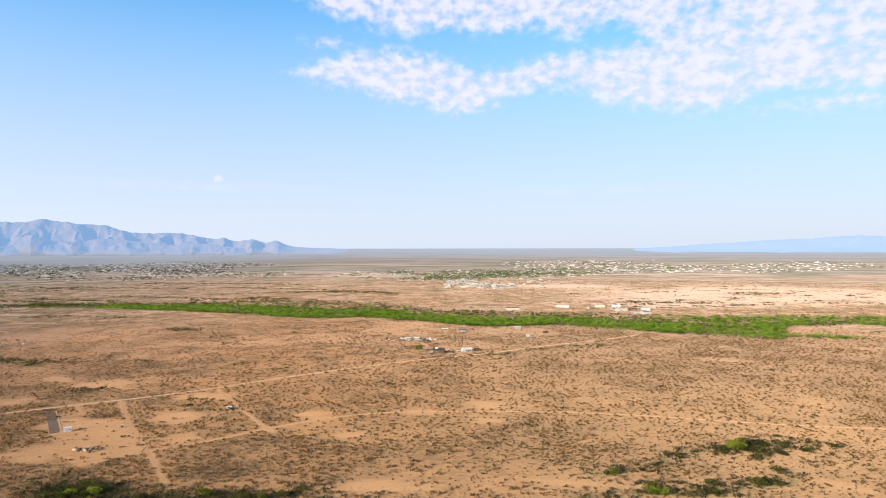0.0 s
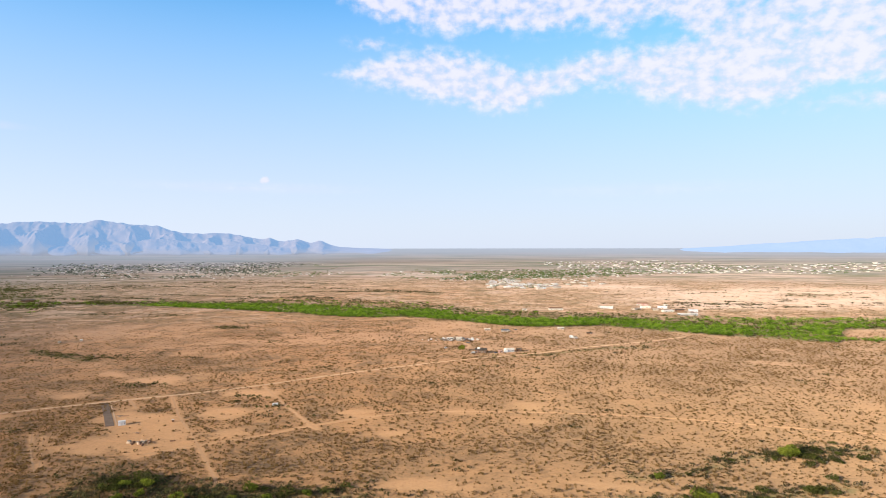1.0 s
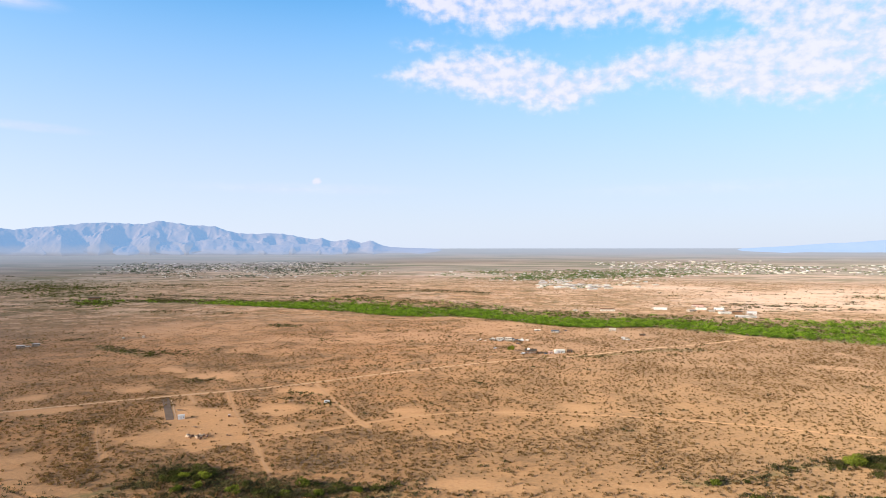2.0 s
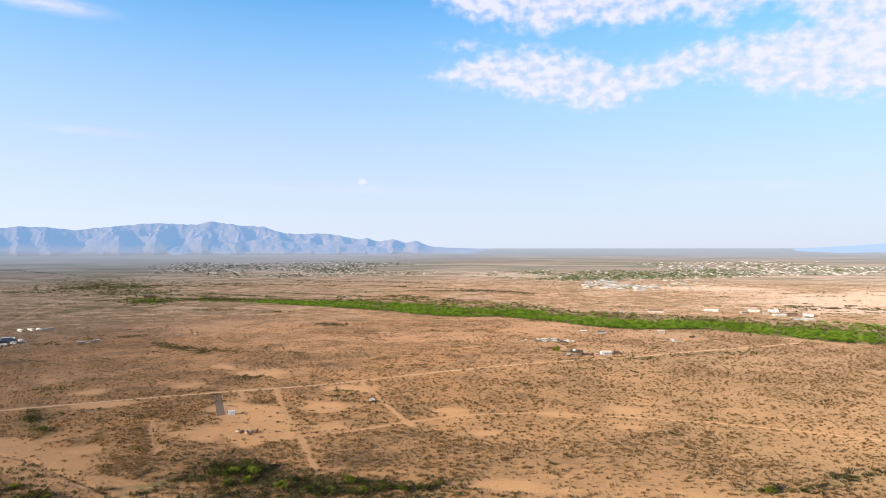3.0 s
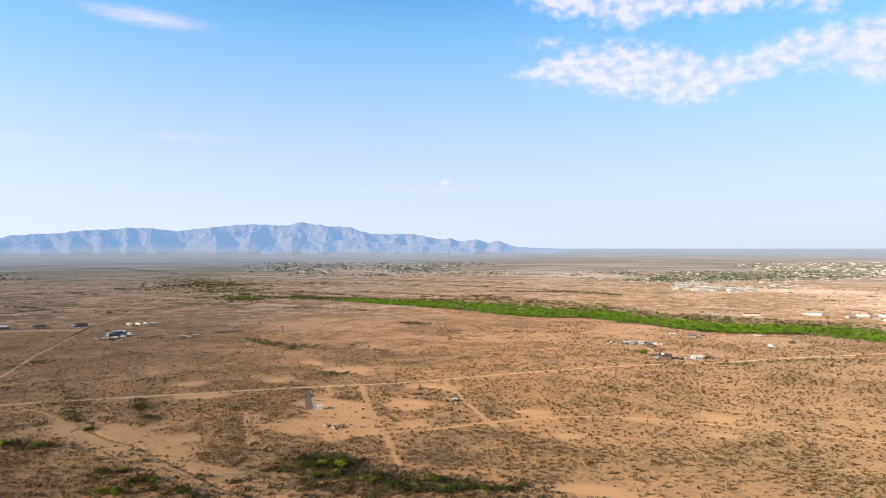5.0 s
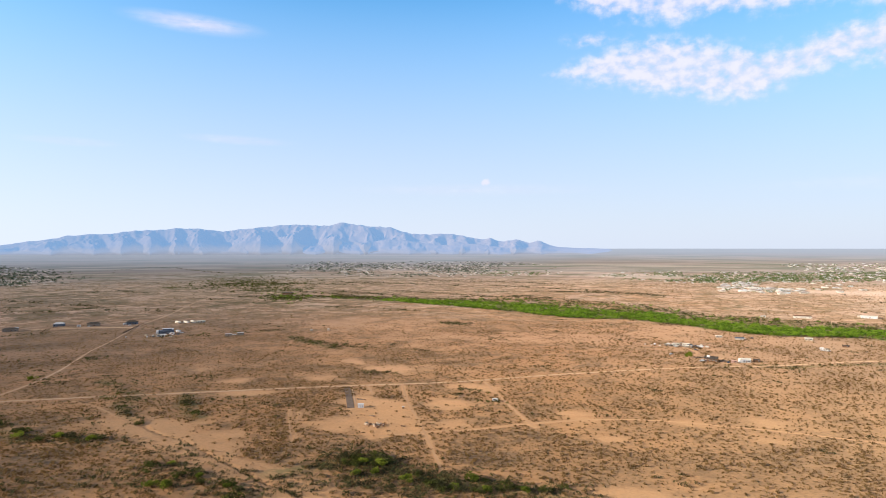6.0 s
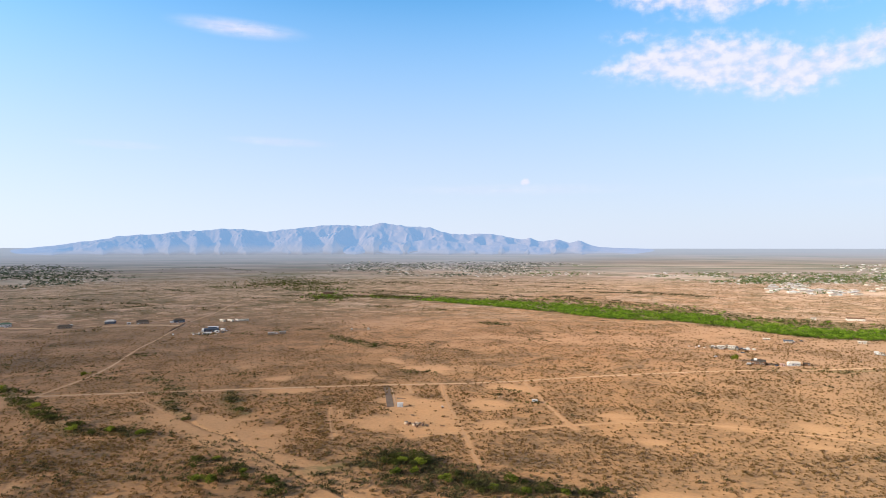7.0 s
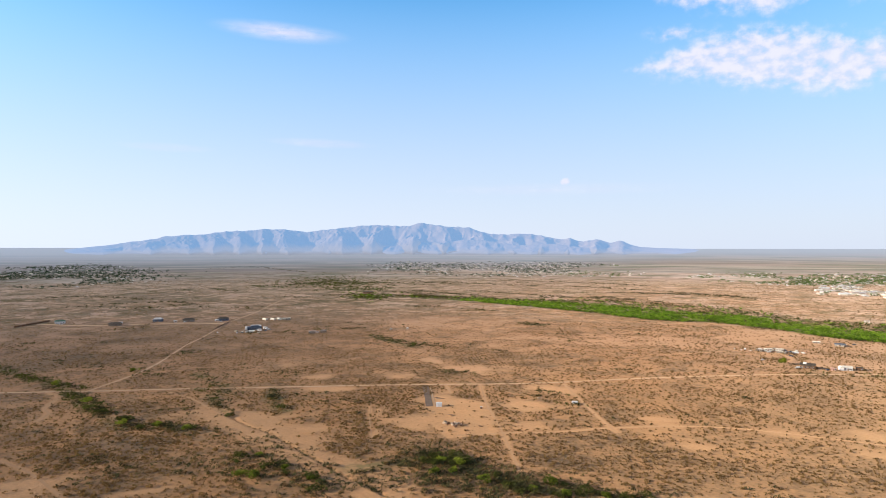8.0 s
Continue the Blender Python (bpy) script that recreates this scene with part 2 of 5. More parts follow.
spots = g2.step(g2.noise(at, 0.11, 4.0, 0.7), 0.47, 0.6)
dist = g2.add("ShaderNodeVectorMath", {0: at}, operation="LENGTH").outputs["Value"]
# the sand is tinted a little bluer from 450 to 900 m out
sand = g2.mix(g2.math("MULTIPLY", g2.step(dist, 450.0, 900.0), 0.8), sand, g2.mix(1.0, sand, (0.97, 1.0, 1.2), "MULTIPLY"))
thatch = g2.math("MULTIPLY", g2.step(g2.noise(at, 0.028, 5.0, 0.68, 0.4), 0.47, 0.58), g2.math("ADD", 0.45, g2.math("MULTIPLY", g2.step(g2.noise(at, 0.16, 4.0, 0.7), 0.42, 0.58), 0.55)))
thatch = g2.math("MULTIPLY", thatch, g2.math("MULTIPLY", g2.math("SUBTRACT", 1.0, kinds.outputs[0]), g2.math("ADD", 0.25, g2.math("MULTIPLY", g2.math("SUBTRACT", 1.0, east), 0.35))))
sand = g2.mix(thatch, sand, g2.mix(wide, (0.15, 0.098, 0.055), (0.19, 0.13, 0.072)))
twig = g2.math("MULTIPLY", g2.math("MULTIPLY", kinds.outputs[2], 0.8), g2.math("ADD", 0.55, g2.math("MULTIPLY", spots, 0.45)), clamp=True)
soil = g2.mix(twig, sand, g2.mix(wide, (0.145, 0.092, 0.05), (0.19, 0.124, 0.07)))
# thin sandy glades and darker drifts of dead brush within the scrub
shifted = g2.add("ShaderNodeMapping", {"Vector": at, "Location": (531.0, 1207.0, 0.0)}).outputs[0]
glade = g2.step(g2.noise(shifted, 0.034, 5.0, 0.68, 0.5), 0.52, 0.64)
soil = g2.mix(g2.math("MULTIPLY", g2.math("MULTIPLY", glade, twig), 0.6), soil, sand)
drift = g2.math("MULTIPLY", g2.step(g2.noise(shifted, 0.021, 6.0, 0.7, 0.6), 0.5, 0.6), g2.step(g2.noise(shifted, 0.2, 3.0, 0.7), 0.36, 0.58))
drift = g2.math("MULTIPLY", drift, g2.math("MULTIPLY", g2.math("SUBTRACT", 1.0, g2.math("MAXIMUM", kinds.outputs[0], pale)), g2.math("SUBTRACT", 0.62, g2.math("MULTIPLY", east, 0.36))))
soil = g2.mix(g2.math("MULTIPLY", drift, g2.math("SUBTRACT", 1.0, g2.step(dist, 1000.0, 1500.0))), soil, g2.mix(mid, (0.07, 0.052, 0.032), (0.1, 0.07, 0.042)))
soil = g2.mix(g2.math("MULTIPLY", g2.step(kinds.outputs[2], 0.72, 1.0), g2.math("ADD", 0.25, g2.math("MULTIPLY", dapple, 0.3))), soil, (0.115, 0.083, 0.054))
soil = g2.mix(g2.math("MULTIPLY", kinds.outputs[1], g2.math("ADD", 0.4, g2.math("MULTIPLY", spots, 0.6)), clamp=True), soil, g2.mix(mid, (0.075, 0.095, 0.03), (0.13, 0.14, 0.06)))
soil = g2.mix(g2.math("MULTIPLY", pale, g2.math("SUBTRACT", 1.0, g2.math("MULTIPLY", spots, 0.3))), soil, g2.mix(mid, (0.45, 0.325, 0.238), (0.52, 0.39, 0.298)))
# painted haze pales and greys the soil past the river; long dark brush bands
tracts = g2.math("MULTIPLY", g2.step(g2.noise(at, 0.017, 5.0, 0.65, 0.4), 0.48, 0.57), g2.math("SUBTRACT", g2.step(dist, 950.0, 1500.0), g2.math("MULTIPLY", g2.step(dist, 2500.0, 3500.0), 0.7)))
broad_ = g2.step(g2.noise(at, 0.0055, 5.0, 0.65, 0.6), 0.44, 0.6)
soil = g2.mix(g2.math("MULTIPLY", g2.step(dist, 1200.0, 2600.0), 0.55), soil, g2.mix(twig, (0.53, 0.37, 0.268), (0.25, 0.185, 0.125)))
# towards the rim the land lies in long thin stripes round the middle of the valley
cx_, cy_, _ = g2.add("ShaderNodeSeparateXYZ", {0: at}).outputs
bearing = g2.math("ARCTAN2", cx_, cy_)
round_ = g2.add("ShaderNodeCombineXYZ", {0: g2.math("MULTIPLY", bearing, 9.0), 1: g2.math("MULTIPLY", dist, 0.011), 2: 0.0}).outputs[0]
stripe, tinge = g2.step(g2.noise(round_, 1.0, 5.0, 0.62, 0.2), 0.4, 0.62), g2.step(g2.noise(round_, 0.45, 3.0), 0.42, 0.6)
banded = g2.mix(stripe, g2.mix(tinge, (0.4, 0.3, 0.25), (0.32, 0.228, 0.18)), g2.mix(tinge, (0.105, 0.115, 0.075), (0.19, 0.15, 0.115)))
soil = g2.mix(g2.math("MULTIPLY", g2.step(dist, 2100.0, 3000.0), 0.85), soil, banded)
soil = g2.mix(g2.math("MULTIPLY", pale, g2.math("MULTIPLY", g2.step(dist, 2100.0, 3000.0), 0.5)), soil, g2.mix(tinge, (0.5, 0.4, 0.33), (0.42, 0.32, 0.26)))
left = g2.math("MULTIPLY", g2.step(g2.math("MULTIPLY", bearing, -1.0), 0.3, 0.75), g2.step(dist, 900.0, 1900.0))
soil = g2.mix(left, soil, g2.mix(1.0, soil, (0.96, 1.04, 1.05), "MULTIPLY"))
dim = g2.math("SUBTRACT", 0.78, g2.math("ADD", g2.math("MULTIPLY", pale, 0.4), g2.math("MULTIPLY", east, 0.14)))
patchy = g2.step(g2.noise(g2.add("ShaderNodeMapping", {"Vector": at, "Location": (913.0, 377.0, 0.0)}).outputs[0], 0.0075, 5.0, 0.6, 0.5), 0.49, 0.61)
soil = g2.mix(g2.math("MULTIPLY", g2.math("MULTIPLY", patchy, g2.math("SUBTRACT", g2.step(dist, 1000.0, 1500.0), g2.step(dist, 2100.0, 2900.0))), 0.7), soil, (0.5, 0.34, 0.238))
clots = g2.step(g2.noise(at, 0.04, 3.0, 0.6, 0.3), 0.53, 0.585)
clots = g2.math("MULTIPLY", clots, g2.math("MULTIPLY", g2.math("SUBTRACT", g2.step(dist, 950.0, 1300.0), g2.step(dist, 2200.0, 3000.0)), g2.math("SUBTRACT", 1.0, g2.math("MAXIMUM", pale, g2.math("MULTIPLY", kinds.outputs[0], 0.7)))))
soil = g2.mix(g2.math("MULTIPLY", clots, 0.5), soil, g2.mix(wide, (0.135, 0.09, 0.045), (0.105, 0.095, 0.045)))
glades = g2.step(g2.noise(g2.add("ShaderNodeMapping", {"Vector": at, "Location": (311.0, 97.0, 0.0)}).outputs[0], 0.03, 3.0, 0.6, 0.3), 0.53, 0.6)
soil = g2.mix(g2.math("MULTIPLY", glades, g2.math("MULTIPLY", g2.math("SUBTRACT", g2.step(dist, 950.0, 1300.0), g2.step(dist, 2200.0, 3000.0)), 0.5)), soil, g2.mix(wide, (0.62, 0.4, 0.26), (0.56, 0.36, 0.24)))
tufts = g2.step(g2.noise(at, 0.075, 4.0, 0.7), 0.44, 0.56)
tracts = g2.math("MULTIPLY", tracts, g2.math("ADD", 0.45, g2.math("MULTIPLY", tufts, 0.55)))
soil = g2.mix(g2.math("MULTIPLY", tracts, g2.math("MULTIPLY", dim, g2.math("ADD", g2.math("ADD", 0.48, g2.math("MULTIPLY", west, 0.25)), g2.math("MULTIPLY", broad_, 0.75)))), soil, g2.mix(mid, (0.135, 0.09, 0.042), (0.1, 0.092, 0.036)))
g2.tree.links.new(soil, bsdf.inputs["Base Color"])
rub = g2.math("ADD", g2.math("MULTIPLY", fine, 0.5), g2.math("MULTIPLY", g2.noise(at, 0.25, 4.0), 1.0))
g2.tree.links.new(g2.add("ShaderNodeBump", {"Height": rub, "Strength": 0.9, "Distance": 0.6}).outputs[0], bsdf.inputs["Normal"])

# dark hills with distance haze painted in as a blue glow
FAINT = plain("hazed_faint_hills", (0.045, 0.042, 0.04), (0.07, 0.064, 0.058), 200, 0.95)
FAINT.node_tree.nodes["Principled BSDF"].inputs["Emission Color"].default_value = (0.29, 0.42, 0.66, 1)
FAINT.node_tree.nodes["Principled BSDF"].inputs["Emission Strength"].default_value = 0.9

DIRT = plain("packed_dirt", (0.44, 0.28, 0.158), (0.54, 0.36, 0.22), 25, 0.95)
DIRT.node_tree.nodes["Principled BSDF"].inputs["Diffuse Roughness"].default_value = 0.85
DUST = plain("loose_dust", (0.4, 0.228, 0.115), (0.48, 0.285, 0.15), 25, 0.95)
DUST.node_tree.nodes["Principled BSDF"].inputs["Diffuse Roughness"].default_value = 0.85
GRAVEL = plain("dark_gravel", (0.15, 0.105, 0.075), (0.22, 0.155, 0.112), 3, 0.95, bump=0.6)
ROCK = plain("hazed_mountain_rock", (0.13, 0.083, 0.05), (0.175, 0.114, 0.068), 160, 0.95, bump=0.0)
far_air = ROCK.node_tree.nodes["Principled BSDF"]      # haze painted on the far backdrop as a faint glow of the air
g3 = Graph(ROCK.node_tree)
haze_mix = g3.add("ShaderNodeAttribute", attribute_name="haze_mix").outputs["Fac"]
foot_air = g3.mix(g3.step(haze_mix, 0.0, 0.35), (0.19, 0.212, 0.265), (0.2, 0.262, 0.385))
g3.tree.links.new(g3.mix(g3.step(haze_mix, 0.3, 1.0), foot_air, (0.112, 0.222, 0.4)), far_air.inputs["Emission Color"])
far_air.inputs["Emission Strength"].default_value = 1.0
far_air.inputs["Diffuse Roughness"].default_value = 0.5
# rock colour fades to near black at the foot, where painted haze takes over
g3.tree.links.new(g3.mix(haze_mix, (0.03, 0.026, 0.022), far_air.inputs["Base Color"].links[0].from_socket), far_air.inputs["Base Color"])
WHITE = plain("white_paint", (0.6, 0.58, 0.56), (0.7, 0.68, 0.65), 1.0, 0.6, tint=0.1)
CREAM = plain("cream_paint", (0.6, 0.54, 0.44), (0.74, 0.68, 0.57), 1.0, 0.8, tint=0.2)
STUCCO = plain("tan_stucco", (0.4, 0.32, 0.24), (0.52, 0.43, 0.33), 1.5, 0.9, bump=0.2, tint=0.3)
TIN = plain("pale_metal_roof", (0.5, 0.49, 0.47), (0.64, 0.63, 0.61), 2.0, 0.8, tint=0.25)
TILE = plain("tan_roof", (0.34, 0.27, 0.22), (0.47, 0.39, 0.33), 1.5, 0.85, tint=0.35)
SHINGLE = plain("dark_shingle", (0.06, 0.049, 0.04), (0.115, 0.095, 0.076), 1.0, 0.85, tint=0.3)
BROWN = plain("brown_siding", (0.16, 0.085, 0.05), (0.25, 0.14, 0.085), 1.0, 0.85)
SLATE = plain("slate_blue_siding", (0.075, 0.095, 0.125), (0.12, 0.14, 0.175), 1.0, 0.85)
MOSS = plain("green_metal_roof", (0.055, 0.11, 0.07), (0.085, 0.155, 0.1), 1.0, 0.6)
PANE = plain("dark_window_glass", (0.02, 0.025, 0.03), (0.035, 0.04, 0.05), 1.0, 0.08)
PINK = plain("pink_stucco", (0.5, 0.3, 0.24), (0.6, 0.38, 0.3), 1.0, 0.9)
RUST = plain("rusted_steel", (0.16, 0.08, 0.05), (0.3, 0.2, 0.14), 0.6, 0.8)
WOOD = plain("weathered_wood", (0.2, 0.16, 0.12), (0.33, 0.27, 0.21), 0.5, 0.9)
STONE = plain("pale_rubble", (0.52, 0.36, 0.23), (0.66, 0.48, 0.33), 0.6, 0.9, tint=0.3)
TYRE = plain("black_rubber", (0.015, 0.015, 0.016), (0.03, 0.03, 0.03), 0.3, 0.8)

# ---- mesh helpers ----


def sheet_mesh(name, verts, faces, mats, index=None, smooth=False):
    """A mesh from numpy arrays of corners and of triangles or quads."""
    verts, faces = np.asarray(verts, np.float32), np.asarray(faces, np.int32)
    me = bpy.data.meshes.new(name)
    n, k = faces.shape
    me.vertices.add(len(verts))
    me.vertices.foreach_set("co", verts.ravel())
    me.loops.add(n * k)
    me.loops.foreach_set("vertex_index", faces.ravel())
    me.polygons.add(n)
    me.polygons.foreach_set("loop_start", np.arange(0, n * k, k, dtype=np.int32))
    me.polygons.foreach_set("use_smooth", np.full(n, smooth))
    for m in mats:
        me.materials.append(m)
    if index is not None:
        me.polygons.foreach_set("material_index", np.asarray(index, np.int32))
    me.update(calc_edges=True)
    return me


def part(name, bm, mat, parent=None, label=""):
    """Link a bmesh as one mesh object under a thing or a part."""
    me = bpy.data.meshes.new(name)
    bm.to_mesh(me)
    bm.free()
    me.materials.append(mat)
    ob = new(name, me)
    ob.parent = parent
    return tagged(ob, label)


def thing(name, label, category, group="", kind="", at_=(0, 0), turn=0.0, lift=0.0):
    ob = new(name)
    ob.matrix_world = pose(at_[0], at_[1], height(*at_) + lift, 0, 0, turn)
    return tagged(ob, label, category, group, kind)


def box(bm, x0, x1, y0, y1, z0, z1, bevel=0.0):
    made = bmesh.ops.create_cube(bm, size=1, matrix=Matrix.Translation(((x0 + x1) / 2, (y0 + y1) / 2, (z0 + z1) / 2)) @ Matrix.Diagonal((x1 - x0, y1 - y0, z1 - z0, 1)))
    if bevel:
        edges = list({e for v in made["verts"] for e in v.link_edges})
        bmesh.ops.bevel(bm, geom=edges, offset=bevel, segments=1, affect="EDGES")
    return bm


def boxes(*dims, bevel=0.0):
    bm = bmesh.new()
    for d in dims:
        box(bm, *d, bevel=bevel)
    return bm


def prism(outline, y0, y1):
    """A shape drawn in x and z, drawn out from y0 to y1."""
    bm = bmesh.new()
    rings = [[bm.verts.new((x, y, z)) for x, z in outline] for y in (y0, y1)]
    n = len(outline)
    for i in range(n):
        bm.faces.new((rings[0][i], rings[0][(i + 1) % n], rings[1][(i + 1) % n], rings[1][i]))
    bm.faces.new(rings[0][::-1])
    bm.faces.new(rings[1])
    bmesh.ops.recalc_face_normals(bm, faces=bm.faces)
    return bm


# ---- roads, tracks and land cover ----
ROADS = [
    ("dirt_road", "long graded dirt road across the scrub plain", 3.5,
     [(-700, 205), (-586, 283), (-527, 324), (-447, 385), (-377, 436), (-295, 493), (-227, 537), (-150, 605), (-66, 674), (-10, 711), (56, 748), (138, 808), (204, 848), (271, 898)]),
    ("dirt_road", "straight dirt road running towards the mountains", 1.9,
     [(-530, 326), (-563, 391), (-600, 445), (-676, 539), (-719, 600), (-832, 751), (-916, 889), (-1076, 1124), (-1280, 1466), (-1509, 1819)]),
    ("dirt_track", "bare fence-line track through the scrub", 1.5, [(-255, 512), (-218, 449), (-192, 411), (-175, 384), (-155, 352), (-133, 316)]),
    ("dirt_track", "bare track from the road to a scrub parcel", 2.2, [(-194, 556), (-154, 490), (-122, 439), (-112, 425)]),
    ("dirt_track", "faint straight track along the parcel edge", 2.1, [(-200, 366), (-176, 386), (-145, 407), (-118, 433), (-60, 470), (20, 480), (120, 470), (230, 440), (300, 430)]),
]
ROADS += [
    ("dirt_track", "scraped strip beside the cleared lot", 0.9, [(-294, 402), (-270, 368), (-243, 334)]),
    ("dirt_track", "scraped strip beside the cleared lot", 0.7, [(-283, 398), (-262, 366), (-246, 342)]),
    ("dirt_track", "curving two-rut vehicle track in bare soil", 1.8, [(-400, 193), (-365, 190), (-335, 184), (-312, 178), (-280, 165)]),
    ("dirt_track", "looping vehicle track beside a brushy wash", 2.2, [(-553, 302), (-530, 300), (-517, 288), (-500, 272), (-480, 264), (-465, 246)]),
    ("dirt_track", "short track from the road to the cleared lot", 1.6, [(-284, 500), (-274, 487), (-263, 472)]),
    ("dirt_track", "sandy track down to a gully", 1.3, [(-467, 355), (-430, 348), (-386, 332), (-350, 321), (-327, 315)]),
    ("dirt_track", "pale track to the homestead", 1.6, [(-60, 690), (-48, 740), (-20, 800), (-40, 850)]),
    ("dirt_track", "pale track crossing the plain", 1.8, [(-150, 760), (-100, 815), (-70, 850), (-52, 864)]),
    ("dirt_track", "pale frontage track past a row of houses", 9.0, [(-812, 722), (-864, 703), (-921, 648), (-976, 595), (-1060, 568)]),
]
LINES = [(name, label, w, smooth_line(p)) for name, label, w, p in ROADS]
WASHES = [smooth_line(p) for p in (
    [(-760, 345), (-695, 335), (-630, 328), (-574, 322), (-519, 305), (-479, 295), (-434, 279), (-400, 273), (-380, 284), (-352, 287)],
    [(-518, 422), (-470, 402), (-440, 391), (-421, 360), (-390, 341), (-367, 329)],
    [(78, 346), (93, 348), (126, 363), (139, 377), (153, 383), (175, 389), (214, 404), (228, 397)],
    [(67, 313), (101, 316), (139, 321), (154, 329), (170, 333), (184, 341)],
    [(-216, 284), (-199, 306), (-191, 321), (-165, 313), (-144, 308), (-118, 306), (-89, 312), (-60, 308)],
    [(-530, 730), (-519, 723), (-470, 692), (-427, 672)],
    [(-20, 706), (20, 722), (60, 738), (110, 770), (150, 795), (200, 800)],
    [(-401, 407), (-367, 375), (-340, 354)],
)]
FAR_WASHES = [(smooth_line(p), w, n) for p, w, n in (
    ([(-1236, 1806), (-1142, 1857), (-1073, 1938)], 10, 73),
    ([(-987, 1561), (-837, 1512), (-674, 1420)], 10, 120),
    ([(-672, 2005), (-444, 1925), (-230, 1827)], 10, 166),
    ([(-485, 1570), (-436, 1590), (-372, 1555)], 10, 60),
    ([(-1065, 1504), (-941, 1473), (-795, 1415)], 12, 99),
    ([(-2606, 2167), (-2531, 2447), (-2067, 2322)], 12, 196),
    ([(-1492, 1585), (-1496, 1704), (-1523, 1868)], 12, 99),
    ([(-1049, 2251), (-775, 2242), (-464, 2172)], 12, 206),
    ([(-476, 1769), (-318, 1790), (-113, 1732)], 12, 127),
    ([(-1323, 778), (-1166, 822), (-1152, 918)], 12, 77),
    ([(-1590, 1248), (-1560, 1323), (-1407, 1291)], 12, 65),
    ([(-1609, 877), (-1548, 952), (-1361, 974)], 12, 93))]
FAR_WASHES += [(smooth_line(p), w, n) for p, w, n in (
    ([(-409, 1791), (-268, 1814), (-142, 1770)], 7, 150), ([(-880, 1660), (-700, 1600), (-540, 1560), (-420, 1520), (-250, 1440)], 6, 160),
    ([(-1450, 2080), (-1150, 2020), (-880, 2180)], 9, 110), ([(-1560, 1650), (-1400, 1800), (-1270, 1880), (-1080, 2000), (-760, 1950)], 12, 240),
    ([(-1100, 1280), (-1000, 1370), (-860, 1400), (-720, 1380)], 8, 160), ([(-620, 1480), (-470, 1560), (-280, 1500), (-130, 1380)], 10, 160), ([(-1330, 800), (-1300, 860), (-1230, 960), (-1080, 900)], 8, 90))]
BELT_NEAR = smooth_line([(-980, 1330), (-732, 1321), (-533, 1261), (-383, 1205), (-240, 1130), (-133, 1130), (-61, 1090), (58, 1003), (176, 1015), (263, 954), (331, 910), (394, 880), (446, 856), (482, 905), (515, 978), (590, 1004), (700, 1022), (860, 1045)], 20)
BELT_FAR = smooth_line([(-980, 1420), (-784, 1416), (-611, 1446), (-440, 1510), (-283, 1446), (-130, 1431), (-27, 1284), (103, 1227), (225, 1195), (324, 1174), (462, 1136), (561, 1136), (771, 1126), (960, 1130)], 20)
PARCEL = [(-253, 422), (-227, 455), (-216, 449), (-177, 383), (-202, 357), (-236, 388)]
SCRAPED = [(-292, 404), (-280, 409), (-238, 345), (-200, 371), (-193, 364), (-243, 329)]
BARE = [(-537, 892, 209, 120, 31), (-250, 832, 148, 60, 17), (-29, 956, 77, 67, 2), (25, 799, 70, 61, -2), (-404, 467, 32, 21, 41), (-1292, 1327, 110, 164, 44), (-304, 308, 33, 32, 45), (-239, 276, 25, 21, 41), (-203, 260, 17, 12, 38),
        (-423, 298, 29, 13, 55), (-345, 179, 31, 19, 63), (-288, 203, 42, 7, 55), (-190, 458, 17, 18, 23), (-188, 527, 34, 18, 20), (-93, 472, 28, 12, 11), (-18, 477, 22, 13, 2), (-57, 420, 15, 9, 8), (26, 455, 20, 11, -3)]
BARE += [(-330, 345, 60, 16, 40), (-290, 330, 30, 18, 40), (-287, 575, 34, 30, 27), (-369, 426, 29, 13, 41), (547, 941, 99, 80, -30), (312, 693, 91, 15, -24), (-24, 324, 45, 11, 4), (63, 332, 64, 8, -11), (200, 329, 34, 17, -31), (-48, 1025, 54, 55, 3), (33, 502, 22, 18, -4), (-90, 459, 20, 11, 11),
         (-72, 613, 34, 22, 7), (-804, 729, 72, 45, 48), (-404, 649, 22, 30, 45), (-350, 600, 20, 26, 45), (-313, 569, 18, 22, 40)]
BARE += [(110, 935, 110, 40, -10), (-960, 690, 90, 30, 55), (-900, 1180, 160, 60, 50), (-925, 668, 125, 20, 31)]
PALE = [(800, 1700, 620, 420, 20), (1250, 1500, 560, 330, 0), (520, 1420, 170, 110, 20), (330, 2080, 330, 130, 0), (150, 2080, 170, 90, 0), (-1250, 2950, 420, 330, 0), (-300, 2900, 300, 200, 0), (-2300, 1450, 260, 300, 0)]
DENSE = [(-1124, 792, 218, 120, 55), (-1478, 1124, 179, 150, 53), (-886, 561, 154, 50, 58), (-482, 586, 98, 85, 39), (-662, 420, 103, 56, 58), (-675, 357, 51, 42, 62), (-538, 379, 52, 31, 55), (-361, 235, 64, 43, 57), (-432, 228, 29, 43, 62),
         (-44, 584, 106, 38, 4), (-268, 662, 93, 45, 22), (-499, 264, 33, 41, 62), (-762, 428, 72, 33, 61), (-556, 559, 121, 70, 45), (-686, 792, 60, 40, 41), (-123, 353, 29, 20, 19)]
DENSE += [(-699, 399, 79, 80, 60), (-773, 545, 112, 60, 55), (-1335, 970, 240, 150, 54), (-442, 326, 53, 26, 54), (-1356, 717, 68, 120, 62), (-352, 258, 28, 26, 51)]
